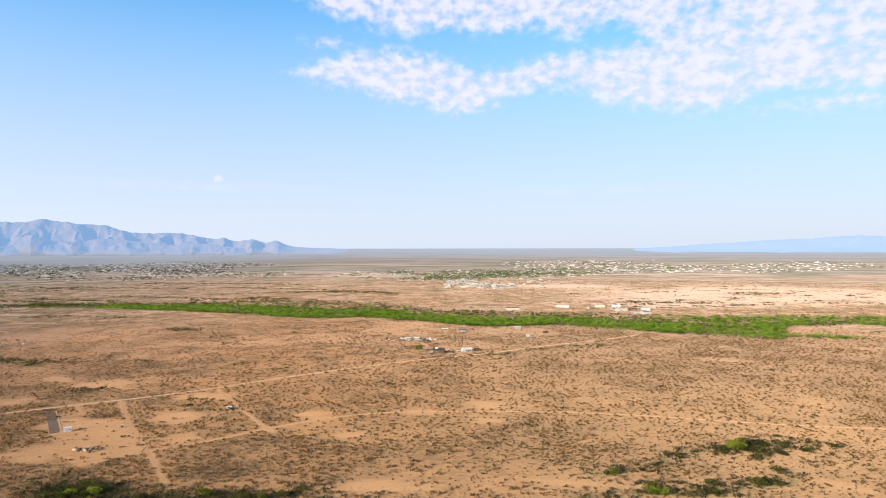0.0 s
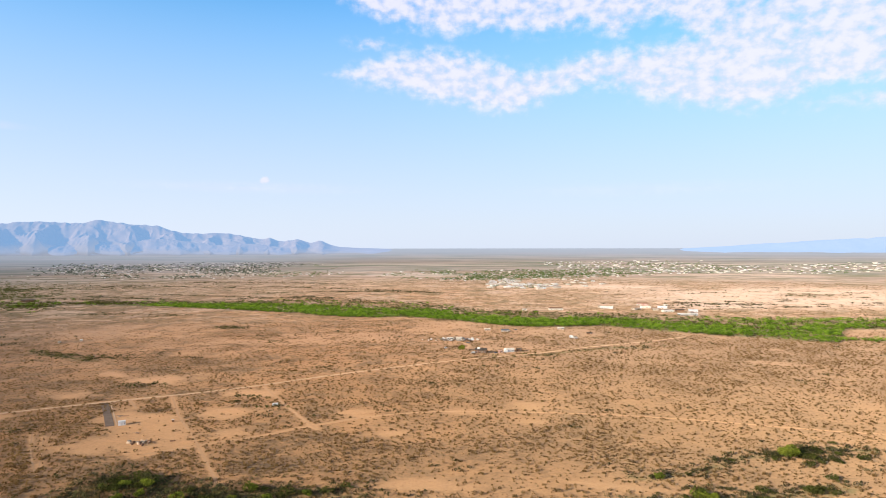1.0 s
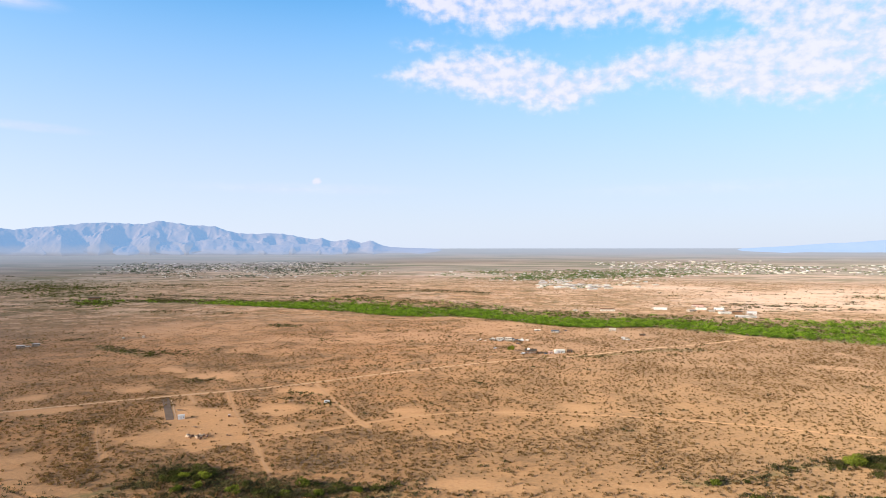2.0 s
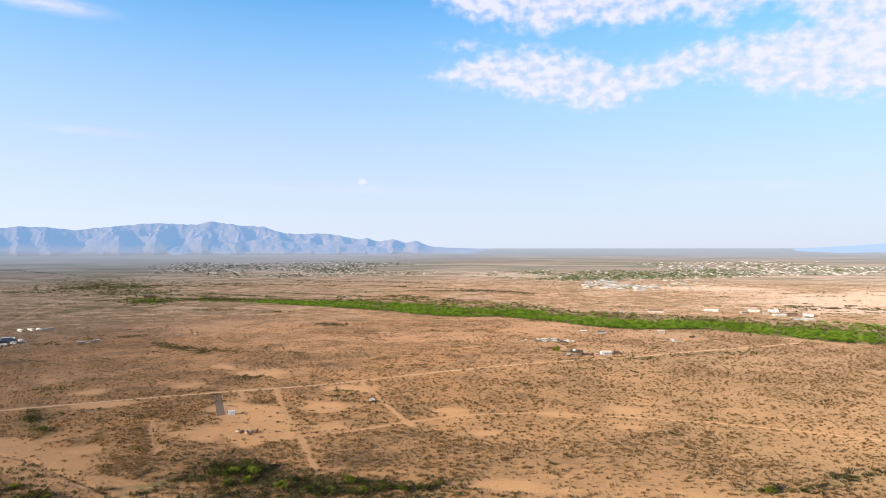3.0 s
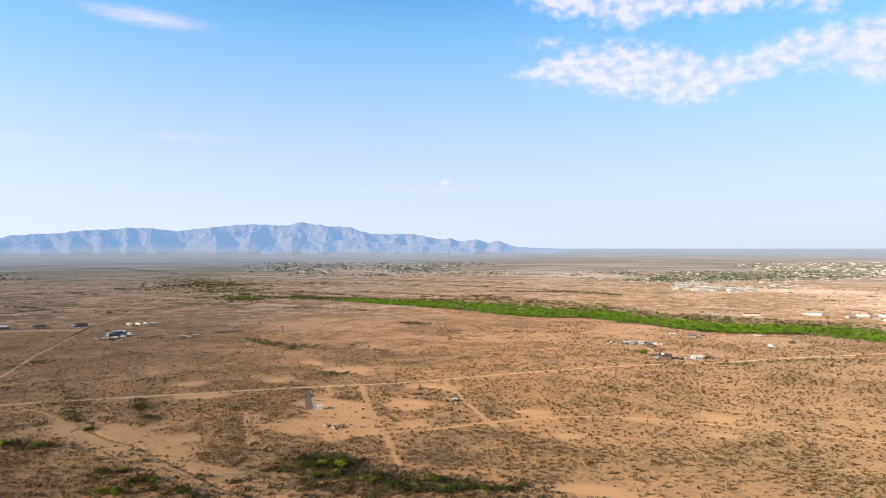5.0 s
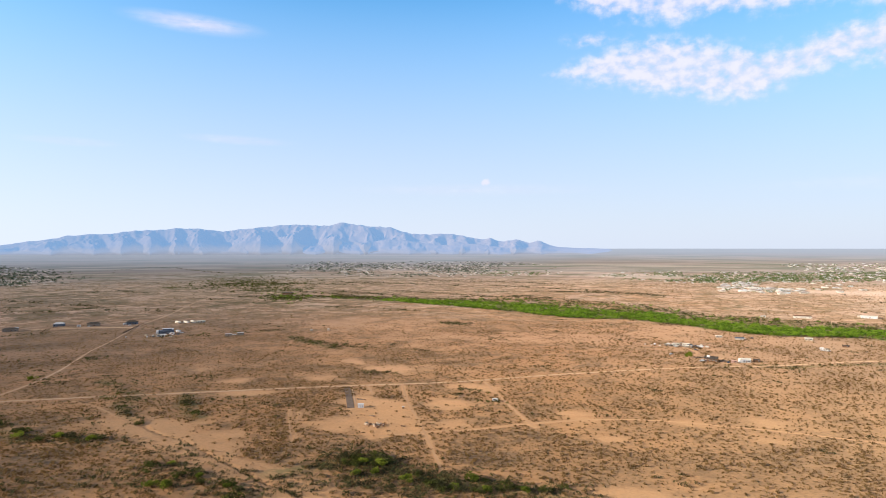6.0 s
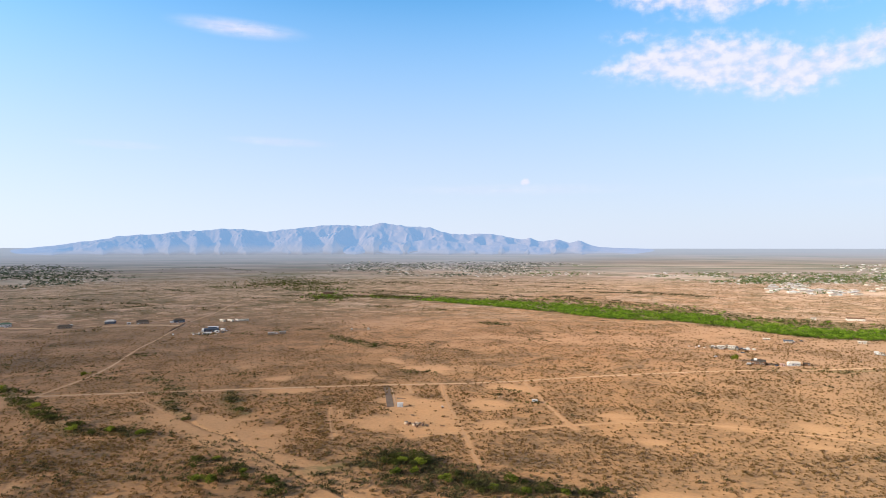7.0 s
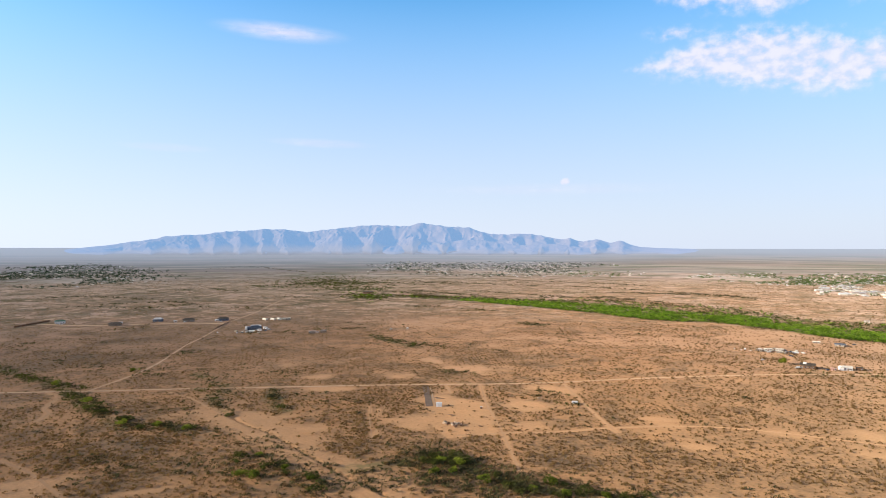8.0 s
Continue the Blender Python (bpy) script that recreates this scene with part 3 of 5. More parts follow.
# thickets of brush in the washes
THICKETS = [(-271, 269, 24, 20, 45), (-261, 248, 15, 14, 47), (-215, 248, 39, 11, 41), (-187, 302, 22, 26, 32), (-150, 301, 32, 15, 27), (-107, 309, 31, 9, 19), (-389, 205, 10, 7, 62), (-358, 212, 16, 11, 59), (-324, 202, 21, 8, 58), (-333, 291, 9, 10, 49)]
THICKETS += [(188, 395, 23, 19, -26), (164, 387, 11, 13, -23), (214, 395, 14, 14, -28), (139, 368, 13, 8, -21), (110, 354, 16, 7, -17), (86, 349, 9, 9, -14), (123, 319, 31, 7, -21), (161, 328, 13, 5, -26), (85, 316, 17, 6, -15)]
THICKETS += [(-404, 706, 41, 36, 30), (-380, 962, 22, 24, 22), (-386, 396, 7, 17, 44), (-637, 485, 16, 20, 53), (-571, 415, 20, 15, 54), (-488, 420, 16, 19, 49), (-406, 353, 9, 26, 49), (-845, 421, 27, 27, 64), (-304, 549, 14, 11, 29)]
THICKETS += [(-417, 312, 36, 5, 53), (-625, 402, 49, 10, 57), (-453, 465, 25, 12, 44), (-508, 451, 34, 9, 48), (-880, 601, 34, 12, 56), (-617, 763, 40, 16, 39), (-664, 760, 30, 9, 43), (-367, 402, 28, 6, 42), (-316, 404, 20, 9, 38)]


def belt(x, y):
    """How far a point lies across the green belt: 0 at its near edge, 1 at its far edge."""
    near = np.interp(x, BELT_NEAR[:, 0], BELT_NEAR[:, 1])
    far = np.interp(x, BELT_FAR[:, 0], BELT_FAR[:, 1])
    k = (y - near) / np.maximum(far - near, 20)
    return np.where((x > BELT_NEAR[0, 0]) & (x < BELT_NEAR[-1, 0]), k, -1.0)


def land_cover(x, y):
    """Bare soil, green growth, dry scrub and pale sand, each 0 .. 1."""
    r = np.hypot(x, y)
    n1, n2, n3 = soft_noise(x, y, 130, 21), soft_noise(x, y, 420, 31), soft_noise(x, y, 34, 41)
    bare = ramp(0.45 * n1 + 0.3 * n2 + 0.4 * n3, 0.66, 0.86)
    for cx, cy, rx, ry, turn in BARE:
        bare = np.maximum(bare, (1.0 if math.hypot(cx, cy) < 700 else 0.66) * ramp(oval(x, y, cx, cy, rx, ry, turn) + 2.2 * (n3 - 0.5) + 1.3 * (n1 - 0.5), -0.1, 0.95))
    drift = soft_noise(x + 40 * (n1 - 0.5), y, 62, 81, 3)
    scrub = 0.12 + 0.6 * ramp(0.35 * n1 + 0.25 * n2 + 0.4 * drift, 0.36, 0.64)
    dense = np.zeros_like(r)
    for cx, cy, rx, ry, turn in DENSE:
        dense = np.maximum(dense, 0.95 * ramp(oval(x, y, cx, cy, rx, ry, turn) + 0.9 * (n1 - 0.5) + 0.5 * (n3 - 0.5), -0.1, 0.6))
    dense = dense * (1 - 0.4 * ramp(r, 430, 600) * ramp(x, -640, -520))
    scrub, bare = np.maximum(scrub, dense), bare * (1 - 0.8 * dense * ramp(r, 620, 460))
    scrub = scrub * (1 - bare)
    green = ramp(0.6 * soft_noise(x, y, 300, 51) + 0.4 * n1, 0.62, 0.78) * ramp(r, 900, 2000) * 0.6
    for line in WASHES:
        d = line_distance(x, y, line)
        green = np.maximum(green, ramp(d + 16 * (n3 - 0.5) + 10 * (n1 - 0.5), 9, 1) * 0.6)
    k = belt(x, y)
    green = np.maximum(green, ramp(k, -0.02, 0.03) * ramp(k, 1.08, 0.8) * (0.55 + 0.45 * ramp(k, 0.7, 0.2)))
    for cx, cy, rx, ry in ((-967, 1305, 60, 85), (-1430, 1850, 200, 230), (-1180, 1560, 110, 150), (-1500, 1500, 120, 40), (-381, 964, 22, 12)):
        green = np.maximum(green, ramp(oval(x, y, cx, cy, rx, ry) + 0.6 * (n3 - 0.5), 0.0, 0.4) * 0.85)
    far = ramp(r, 2300, 3300)
    bands = soft_noise(np.arctan2(x, y) * 1500, r * 1.6, 300, 61, 4)
    scrub = scrub * (1 - far) + far * (0.2 + 0.7 * ramp(bands, 0.36, 0.64))
    green = np.maximum(green * (1 - 0.5 * far), far * 0.45 * ramp(bands, 0.52, 0.66))
    bare = bare * (1 - 0.6 * far)
    pale_ = np.zeros_like(r)
    for cx, cy, rx, ry, turn in PALE:
        pale_ = np.maximum(pale_, ramp(oval(x, y, cx, cy, rx, ry, turn) + 0.7 * (n1 - 0.5), 0.0, 0.55))
    pale_ = pale_ * (1 - green)
    scrub = scrub * (1 - 0.8 * pale_)
    for name, label, w, line in LINES:
        d = line_distance(x, y, line)
        verge = ramp(d + 5 * (n3 - 0.5), w * 0.5 + 2, w * 0.5 - 0.5)
        bare, scrub, green = np.maximum(bare, verge), scrub * (1 - verge), green * (1 - verge)
    d = line_distance(x, y, GULLY)
    verge = 0.9 * ramp(d + 45 * (n3 - 0.5) + 30 * (n1 - 0.5), 32, 6)
    bare, scrub = np.maximum(bare, verge), scrub * (1 - verge)
    lot = inside(x, y, PARCEL)
    scraped = inside(x + 6 * (n3 - 0.5), y + 6 * (n1 - 0.5), SCRAPED)
    bare = np.where(scraped, np.maximum(bare, 0.45), bare)
    return np.where(lot, 0.75, bare), np.where(lot, 0, green), np.where(lot, 0, scrub), pale_


# one sheet of ground in rings round the middle of the plain, closest where it is seen
angles = np.radians(np.concatenate([np.linspace(-38, 68, 540), np.arange(72, 322, 4.0)]))
rings = np.concatenate([np.concatenate([[0.02], np.linspace(12, 240, 12)]), EYE / np.tan(np.radians(np.linspace(25.5, 2.65, 330))), np.linspace(2620, 4950, 70)])
ga, gr_ = np.meshgrid(angles, rings)
gx, gy = (-gr_ * np.sin(ga)).ravel(), (gr_ * np.cos(ga)).ravel()
na, nr = len(angles), len(rings)
ii, jj = np.meshgrid(np.arange(na), np.arange(nr - 1))
kk = (ii + 1) % na
quads = np.stack([jj * na + ii, (jj + 1) * na + ii, (jj + 1) * na + kk, jj * na + kk], -1).reshape(-1, 4)[:, ::-1]
co = np.stack([gx, gy, ground_z(gx, gy)], 1)
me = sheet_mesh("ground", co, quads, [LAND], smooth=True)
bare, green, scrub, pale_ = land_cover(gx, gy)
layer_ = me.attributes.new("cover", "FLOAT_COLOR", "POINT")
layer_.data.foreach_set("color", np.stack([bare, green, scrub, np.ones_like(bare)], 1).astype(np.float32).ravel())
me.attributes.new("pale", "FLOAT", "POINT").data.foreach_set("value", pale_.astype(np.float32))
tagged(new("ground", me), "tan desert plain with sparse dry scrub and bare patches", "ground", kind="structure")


def strip(line, width, lift, ragged=0.25, seed=0):
    """A band of ground along a line, with slightly uneven edges."""
    way_ = np.gradient(line, axis=0)
    way_ /= np.linalg.norm(way_, axis=1)[:, None] + 1e-9
    side = np.stack([-way_[:, 1], way_[:, 0]], 1)
    rows = []
    for k, s in enumerate((-0.5, -0.2, 0.2, 0.5)):
        jit = 1 + ragged * (2 * soft_noise(line[:, 0], line[:, 1], 14, seed + k) - 1) * (abs(s) > 0.4)
        p = line + side * (s * width * jit)[:, None]
        rows.append(np.column_stack([p, ground_z(p[:, 0], p[:, 1]) + lift + 0.5 * ramp(np.hypot(p[:, 0], p[:, 1]), 500, 1700) - 0.03 * (abs(s) < 0.4)]))
    n = len(line)
    idx = [(a * n + i, a * n + i + 1, (a + 1) * n + i + 1, (a + 1) * n + i) for a in range(3) for i in range(n - 1)]
    return np.concatenate(rows), np.array(idx)


for k, (name, label, w, line) in enumerate(LINES):
    fine_line = np.column_stack([np.interp(np.linspace(0, 1, len(line) * 2), np.linspace(0, 1, len(line)), line[:, c]) for c in (0, 1)])
    v, f = strip(fine_line, w, 0.06 + 0.005 * k, seed=k)
    tagged(new(name, sheet_mesh(name, v, f, [DIRT if k < 2 or w > 6 else DUST], smooth=True)), label, "dirt road" if name == "dirt_road" else "dirt track", kind="structure")
v, f = strip(smooth_line([(-297, 487), (-276, 456), (-254, 423)], 3), 5.4, 0.14, 0.06, 77)
tagged(new("driveway", sheet_mesh("driveway", v, f, [GRAVEL], smooth=True)), "short straight driveway of dark grey gravel", "driveway", kind="structure")

v, f = strip(smooth_line([(-293.6, 489.4), (-250.6, 425.4)], 3), 0.8, 0.2, 0.5, 79)
tagged(new("driveway_berm", sheet_mesh("driveway_berm", v, f, [DIRT], smooth=True)), "low pale earth berm along the driveway", "berm", kind="structure")

# ---- mountains at the rim of the valley ----


def range_of_hills(name, label, skyline, r0, r1, columns, rows, seed, wave, spurs, mat=ROCK):
    """Eroded hills whose crest follows a skyline (azimuth and elevation in degrees)."""
    a = np.linspace(skyline[0][0], skyline[-1][0], columns)
    A, U = np.meshgrid(a, np.linspace(0, 1, rows))
    R = r0 + (r1 - r0) * U
    x, y = -R * np.sin(np.radians(A)), R * np.cos(np.radians(A))
    base = ground_z(x, y)
    crest = np.interp(A, [p[0] for p in skyline], [p[1] for p in skyline])
    jag = 0.65 * (1 - np.abs(2 * soft_noise(A, A * 0, 2.2, seed + 3, 1) - 1)) + 0.35 * (1 - np.abs(2 * soft_noise(A, A * 0, 0.8, seed + 4, 2) - 1))
    crest = crest + 0.36 * (jag - 0.55) * ramp(crest, 0.0, 1.0)
    wx, wy = x + 0.5 * wave * (soft_noise(x, y, wave, seed + 1) - 0.5), y + 0.5 * wave * (soft_noise(x, y, wave, seed + 2) - 0.5)
    rough = 0.0
    for k, (w, amp) in enumerate(((wave, 0.5), (wave * 0.4, 0.3), (wave * 0.15, 0.14))):
        rough = rough + amp * (1 - np.abs(2 * soft_noise(wx, wy, w, seed + 11 * k, 1) - 1)) ** 1.3
    # spurs reach out towards the plain: long slopes on one side, short steep walls on the other
    ends = np.array(sorted(spurs))
    wob = A + 0.9 * (soft_noise(x, y, 150, seed + 5, 3) - 0.5)
    nxt = np.clip(np.searchsorted(ends, wob), 1, len(ends) - 1)
    along = np.clip((wob - ends[nxt - 1]) / (ends[nxt] - ends[nxt - 1]), 0, 1)     # 0 at the spur on the right, 1 at the one on the left
    foot = 0.02 + 0.5 * np.where(along < 0.62, along / 0.62, (1 - along) / 0.38) ** 0.8
    bell = np.clip((U - foot) / (0.8 - foot), 0, 1) ** 0.9 * (1 - 0.75 * ramp(U, 0.82, 1.0))
    bell = 0.64 * bell + 0.36 * ramp(U, 0.0, 0.8)
    rough = rough + (0.62 - rough) * 0.75 * ramp(U, 0.5, 0.78)
    form = bell * (0.35 + 0.65 * rough) + 0.0005
    reach = (EYE + R * np.tan(np.radians(crest)) - base) / form
    grow = np.min(np.where(U > 0.25, np.maximum(reach, 0), 1e9), axis=0)
    grow = np.convolve(np.pad(grow, 1, mode="edge"), np.ones(3) / 3, mode="valid")
    z = base - 1.5 + form * grow[None, :]
    ii, jj = np.meshgrid(np.arange(columns - 1), np.arange(rows - 1))
    f = np.stack([jj * columns + ii, (jj + 1) * columns + ii, (jj + 1) * columns + ii + 1, jj * columns + ii + 1], -1).reshape(-1, 4)[:, ::-1]
    me = sheet_mesh(name, np.column_stack([x.ravel(), y.ravel(), z.ravel()]), f, [mat], smooth=True)
    me.attributes.new("haze_mix", "FLOAT", "POINT").data.foreach_set("value", np.clip(bell / 0.5, 0, 1).astype(np.float32).ravel())
    return tagged(new(name, me), label, "mountain range", kind="structure")


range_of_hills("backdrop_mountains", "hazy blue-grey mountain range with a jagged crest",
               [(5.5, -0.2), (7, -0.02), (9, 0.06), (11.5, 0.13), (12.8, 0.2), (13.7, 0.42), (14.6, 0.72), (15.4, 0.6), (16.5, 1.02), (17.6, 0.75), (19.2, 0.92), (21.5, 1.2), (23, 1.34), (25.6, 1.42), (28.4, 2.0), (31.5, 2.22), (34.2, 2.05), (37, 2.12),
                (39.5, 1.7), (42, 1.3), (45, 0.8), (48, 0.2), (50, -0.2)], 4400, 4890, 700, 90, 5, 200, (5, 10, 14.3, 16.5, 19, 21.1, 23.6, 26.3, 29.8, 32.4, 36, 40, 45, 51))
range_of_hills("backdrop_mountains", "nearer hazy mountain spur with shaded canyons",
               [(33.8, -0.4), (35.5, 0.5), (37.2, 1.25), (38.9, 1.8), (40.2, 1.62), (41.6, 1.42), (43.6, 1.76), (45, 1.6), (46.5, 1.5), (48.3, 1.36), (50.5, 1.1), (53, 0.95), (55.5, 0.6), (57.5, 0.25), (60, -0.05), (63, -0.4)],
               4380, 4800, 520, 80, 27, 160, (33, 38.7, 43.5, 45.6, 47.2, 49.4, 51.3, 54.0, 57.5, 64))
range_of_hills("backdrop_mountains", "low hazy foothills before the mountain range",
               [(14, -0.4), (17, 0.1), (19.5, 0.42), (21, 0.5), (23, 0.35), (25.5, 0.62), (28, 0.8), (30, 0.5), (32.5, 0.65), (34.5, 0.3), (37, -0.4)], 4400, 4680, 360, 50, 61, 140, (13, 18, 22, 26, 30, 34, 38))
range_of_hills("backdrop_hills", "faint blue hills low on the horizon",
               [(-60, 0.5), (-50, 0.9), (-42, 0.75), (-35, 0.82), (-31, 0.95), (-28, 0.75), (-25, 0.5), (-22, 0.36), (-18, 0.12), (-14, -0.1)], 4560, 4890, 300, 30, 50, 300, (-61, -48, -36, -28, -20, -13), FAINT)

# the last stretch of the plain, its distance haze painted in as a pale glow
FAR, g4, air = material("far_plain", 0.95)
air.inputs["Diffuse Roughness"].default_value = 0.85
at = g4.add("ShaderNodeNewGeometry").outputs["Position"]
cx_, cy_, _ = g4.add("ShaderNodeSeparateXYZ", {0: at}).outputs
dist = g4.add("ShaderNodeVectorMath", {0: at}, operation="LENGTH").outputs["Value"]
round_ = g4.add("ShaderNodeCombineXYZ", {0: g4.math("MULTIPLY", g4.math("ARCTAN2", cx_, cy_), 7.0), 1: g4.math("MULTIPLY", dist, 0.012), 2: 0.0}).outputs[0]
stripe, tinge = g4.step(g4.noise(round_, 1.0, 5.0, 0.62, 0.2), 0.4, 0.62), g4.step(g4.noise(round_, 0.45, 3.0), 0.42, 0.6)
banded = g4.mix(stripe, g4.mix(tinge, (0.3, 0.24, 0.2), (0.24, 0.185, 0.15)), g4.mix(tinge, (0.11, 0.12, 0.08), (0.16, 0.135, 0.105)))
haze = g4.add("ShaderNodeAttribute", attribute_name="haze_mix").outputs["Fac"]
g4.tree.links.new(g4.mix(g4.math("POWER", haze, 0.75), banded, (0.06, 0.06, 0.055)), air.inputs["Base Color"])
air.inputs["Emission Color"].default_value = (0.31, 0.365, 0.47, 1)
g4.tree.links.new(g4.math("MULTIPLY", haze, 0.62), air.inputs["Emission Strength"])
a_, r_ = np.meshgrid(np.radians(np.linspace(-60, 90, 500)), np.linspace(3000, 4930, 66))
x, y = (-r_ * np.sin(a_)).ravel(), (r_ * np.cos(a_)).ravel()
ii, jj = np.meshgrid(np.arange(499), np.arange(65))
f = np.stack([jj * 500 + ii, (jj + 1) * 500 + ii, (jj + 1) * 500 + ii + 1, jj * 500 + ii + 1], -1).reshape(-1, 4)[:, ::-1]
r_ = r_.ravel()
edge = r_ + 260 * (soft_noise(a_.ravel() * 3000, r_, 220, 15, 3) - 0.5)
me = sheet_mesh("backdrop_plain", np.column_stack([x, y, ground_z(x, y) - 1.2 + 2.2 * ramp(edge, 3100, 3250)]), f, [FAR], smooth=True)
me.attributes.new("haze_mix", "FLOAT", "POINT").data.foreach_set("value", ramp(r_, 3750 - 700 * ramp(np.degrees(a_.ravel()), 6, 26), 4900).astype(np.float32))
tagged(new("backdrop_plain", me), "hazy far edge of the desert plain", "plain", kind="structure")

# ---- shrubs and trees ----


def leaf_clump(rng, count, wide, tall, size, lobes=1, base=0.25):
    """Corners and triangles of count small leaf sprays that fill one or more rounded lobes."""
    lobe = rng.uniform(-0.5, 0.5, (lobes, 3)) * (wide, wide, tall * 0.35)
    if lobes == 1:
        lobe[:] = 0
    way_ = rng.normal(size=(count, 3))
    way_ /= np.linalg.norm(way_, axis=1)[:, None]
    spread = 0.5 if lobes == 1 else 0.36
    mid_ = lobe[rng.integers(0, lobes, count)] + way_ * rng.uniform(0.35, 1, (count, 1)) ** 0.6 * (wide * spread, wide * spread, tall * spread * 0.9)
    mid_[:, 2] = np.maximum(mid_[:, 2] + tall * (0.5 + base * 0.3), tall * base * rng.uniform(0.5, 1, count))
    turn = rng.normal(size=(count, 3, 3))
    v = mid_[:, None, :] + turn / (np.linalg.norm(turn, axis=2, keepdims=True) + 1e-6) * size * rng.uniform(0.6, 1.3, (count, 1, 1))
    return v.reshape(-1, 3), np.arange(count * 3).reshape(-1, 3)


def scatter(name, label, category, x, y, scale, shapes, mat, rng, sink=0.05):
    """One object of many plants, each a turned copy of one of the shapes."""
    z = ground_z(x, y) - sink
    pick = rng.integers(0, len(shapes), len(x))
    turn = rng.uniform(0, 2 * math.pi, len(x))
    V, F, base = [], [], 0
    for k, (sv, sf) in enumerate(shapes):
        m = np.nonzero(pick == k)[0]
        if not len(m):
            continue
        c, s = np.cos(turn[m])[:, None], np.sin(turn[m])[:, None]
        squash = rng.uniform(0.8, 1.2, (len(m), 1))
        px = (sv[:, 0] * c - sv[:, 1] * s) * scale[m][:, None] * squash + x[m][:, None]
        py = (sv[:, 0] * s + sv[:, 1] * c) * scale[m][:, None] + y[m][:, None]
        pz = sv[:, 2] * scale[m][:, None] * rng.uniform(0.8, 1.15, (len(m), 1)) + z[m][:, None]
        V.append(np.stack([px, py, pz], -1).reshape(-1, 3))
        F.append((sf[None] + (base + np.arange(len(m)) * len(sv))[:, None, None]).reshape(-1, 3))
        base += len(m) * len(sv)
    return tagged(new(name, sheet_mesh(name, np.concatenate(V), np.concatenate(F), [mat])), label, category, kind="stuff")


def spots_in(rng, n, r0, r1, a0=-38.0, a1=68.0):
    r = np.sqrt(rng.uniform(r0 * r0, r1 * r1, n))
    a = np.radians(rng.uniform(a0, a1, n))
    return -r * np.sin(a), r * np.cos(a)


def spread(rng, gap_, r0, r1, a0=-38.0, a1=68.0):
    """Places about gap_ metres apart, none too close to the next, over a part of a ring."""
    n = int(r1 / gap_) + 1
    gx_, gy_ = np.meshgrid(np.arange(-n, n + 1), np.arange(0, n + 1))
    x, y = (gx_ * gap_).ravel() + 0.0, (gy_ * gap_).ravel() + 0.0
    a, r = np.degrees(np.arctan2(-x, y)), np.hypot(x, y)
    ok = (a > a0) & (a < a1) & (r > r0) & (r < r1)
    x, y = x[ok], y[ok]
    return x + rng.uniform(-0.48, 0.48, len(x)) * gap_, y + rng.uniform(-0.48, 0.48, len(x)) * gap_


rng = np.random.default_rng(4)
near_shapes = [leaf_clump(rng, 46, 2.2, 1.15, 0.36, 1, 0.05) for _ in range(10)]
mid_shapes = [leaf_clump(rng, 20, 2.3, 1.15, 0.55, 1, 0.05) for _ in range(8)]
tuft_shapes = [leaf_clump(rng, 6, 1.0, 0.55, 0.42, 1, 0.05) for _ in range(8)]
far_shapes = [leaf_clump(rng, 9, 4.6, 1.3, 0.9, 3, 0.05) for _ in range(8)]
# rings of the plain: from, to, gap, shapes, least and largest size, share kept on open and on dense ground
for r0, r1, gap_, shapes, lo, hi, open_, thick_ in ((240, 640, 4.7, near_shapes, 0.5, 1.35, 0.78, 1.0), (640, 1100, 5.0, mid_shapes, 0.55, 1.35, 0.76, 1.0), (240, 640, 2.5, tuft_shapes, 0.6, 1.5, 0.4, 0.9), (240, 800, 3.6, near_shapes, 0.4, 0.8, 0.0, 0.8),
                                                    (640, 960, 3.4, tuft_shapes, 0.9, 1.8, 0.4, 0.9), (1100, 2600, 8.5, far_shapes, 0.5, 1.3, 0.6, 1.0)):
    x, y = spread(rng, gap_, r0, r1)
    n = len(x)
    bare, green, scrub, pale_ = land_cover(x, y)
    clump = soft_noise(x, y, 22, 71, 2)
    open_ = open_ + (thick_ - open_) * 0.2 * ramp(x, -130, -260) * ramp(np.hypot(x, y), 620, 480)
    keep = rng.uniform(size=n) < (open_ + (thick_ - open_) * ramp(scrub, 0.2, 0.8)) * (0.4 + 0.6 * ramp(clump, 0.25, 0.55)) * (1 - 0.08 * ramp(x, -120, -420) * ramp(np.hypot(x, y), 560, 680)) * (1 - 0.95 * ramp(bare, 0.3, 0.85)) * (1 - 0.7 * pale_)
    x, y = x[keep], y[keep]
    size = (lo + (hi - lo) * rng.uniform(size=len(x)) ** 1.6) * (1 + 0.25 * ramp(x, -130, -260) * ramp(np.hypot(x, y), 560, 440)) * (1 - 0.24 * ramp(x, -120, -420) * ramp(np.hypot(x, y), 520, 640))
    scatter("desert_scrub", "low brown creosote scrub scattered over the plain", "scrub", x, y, size, shapes, SCRUB, rng)
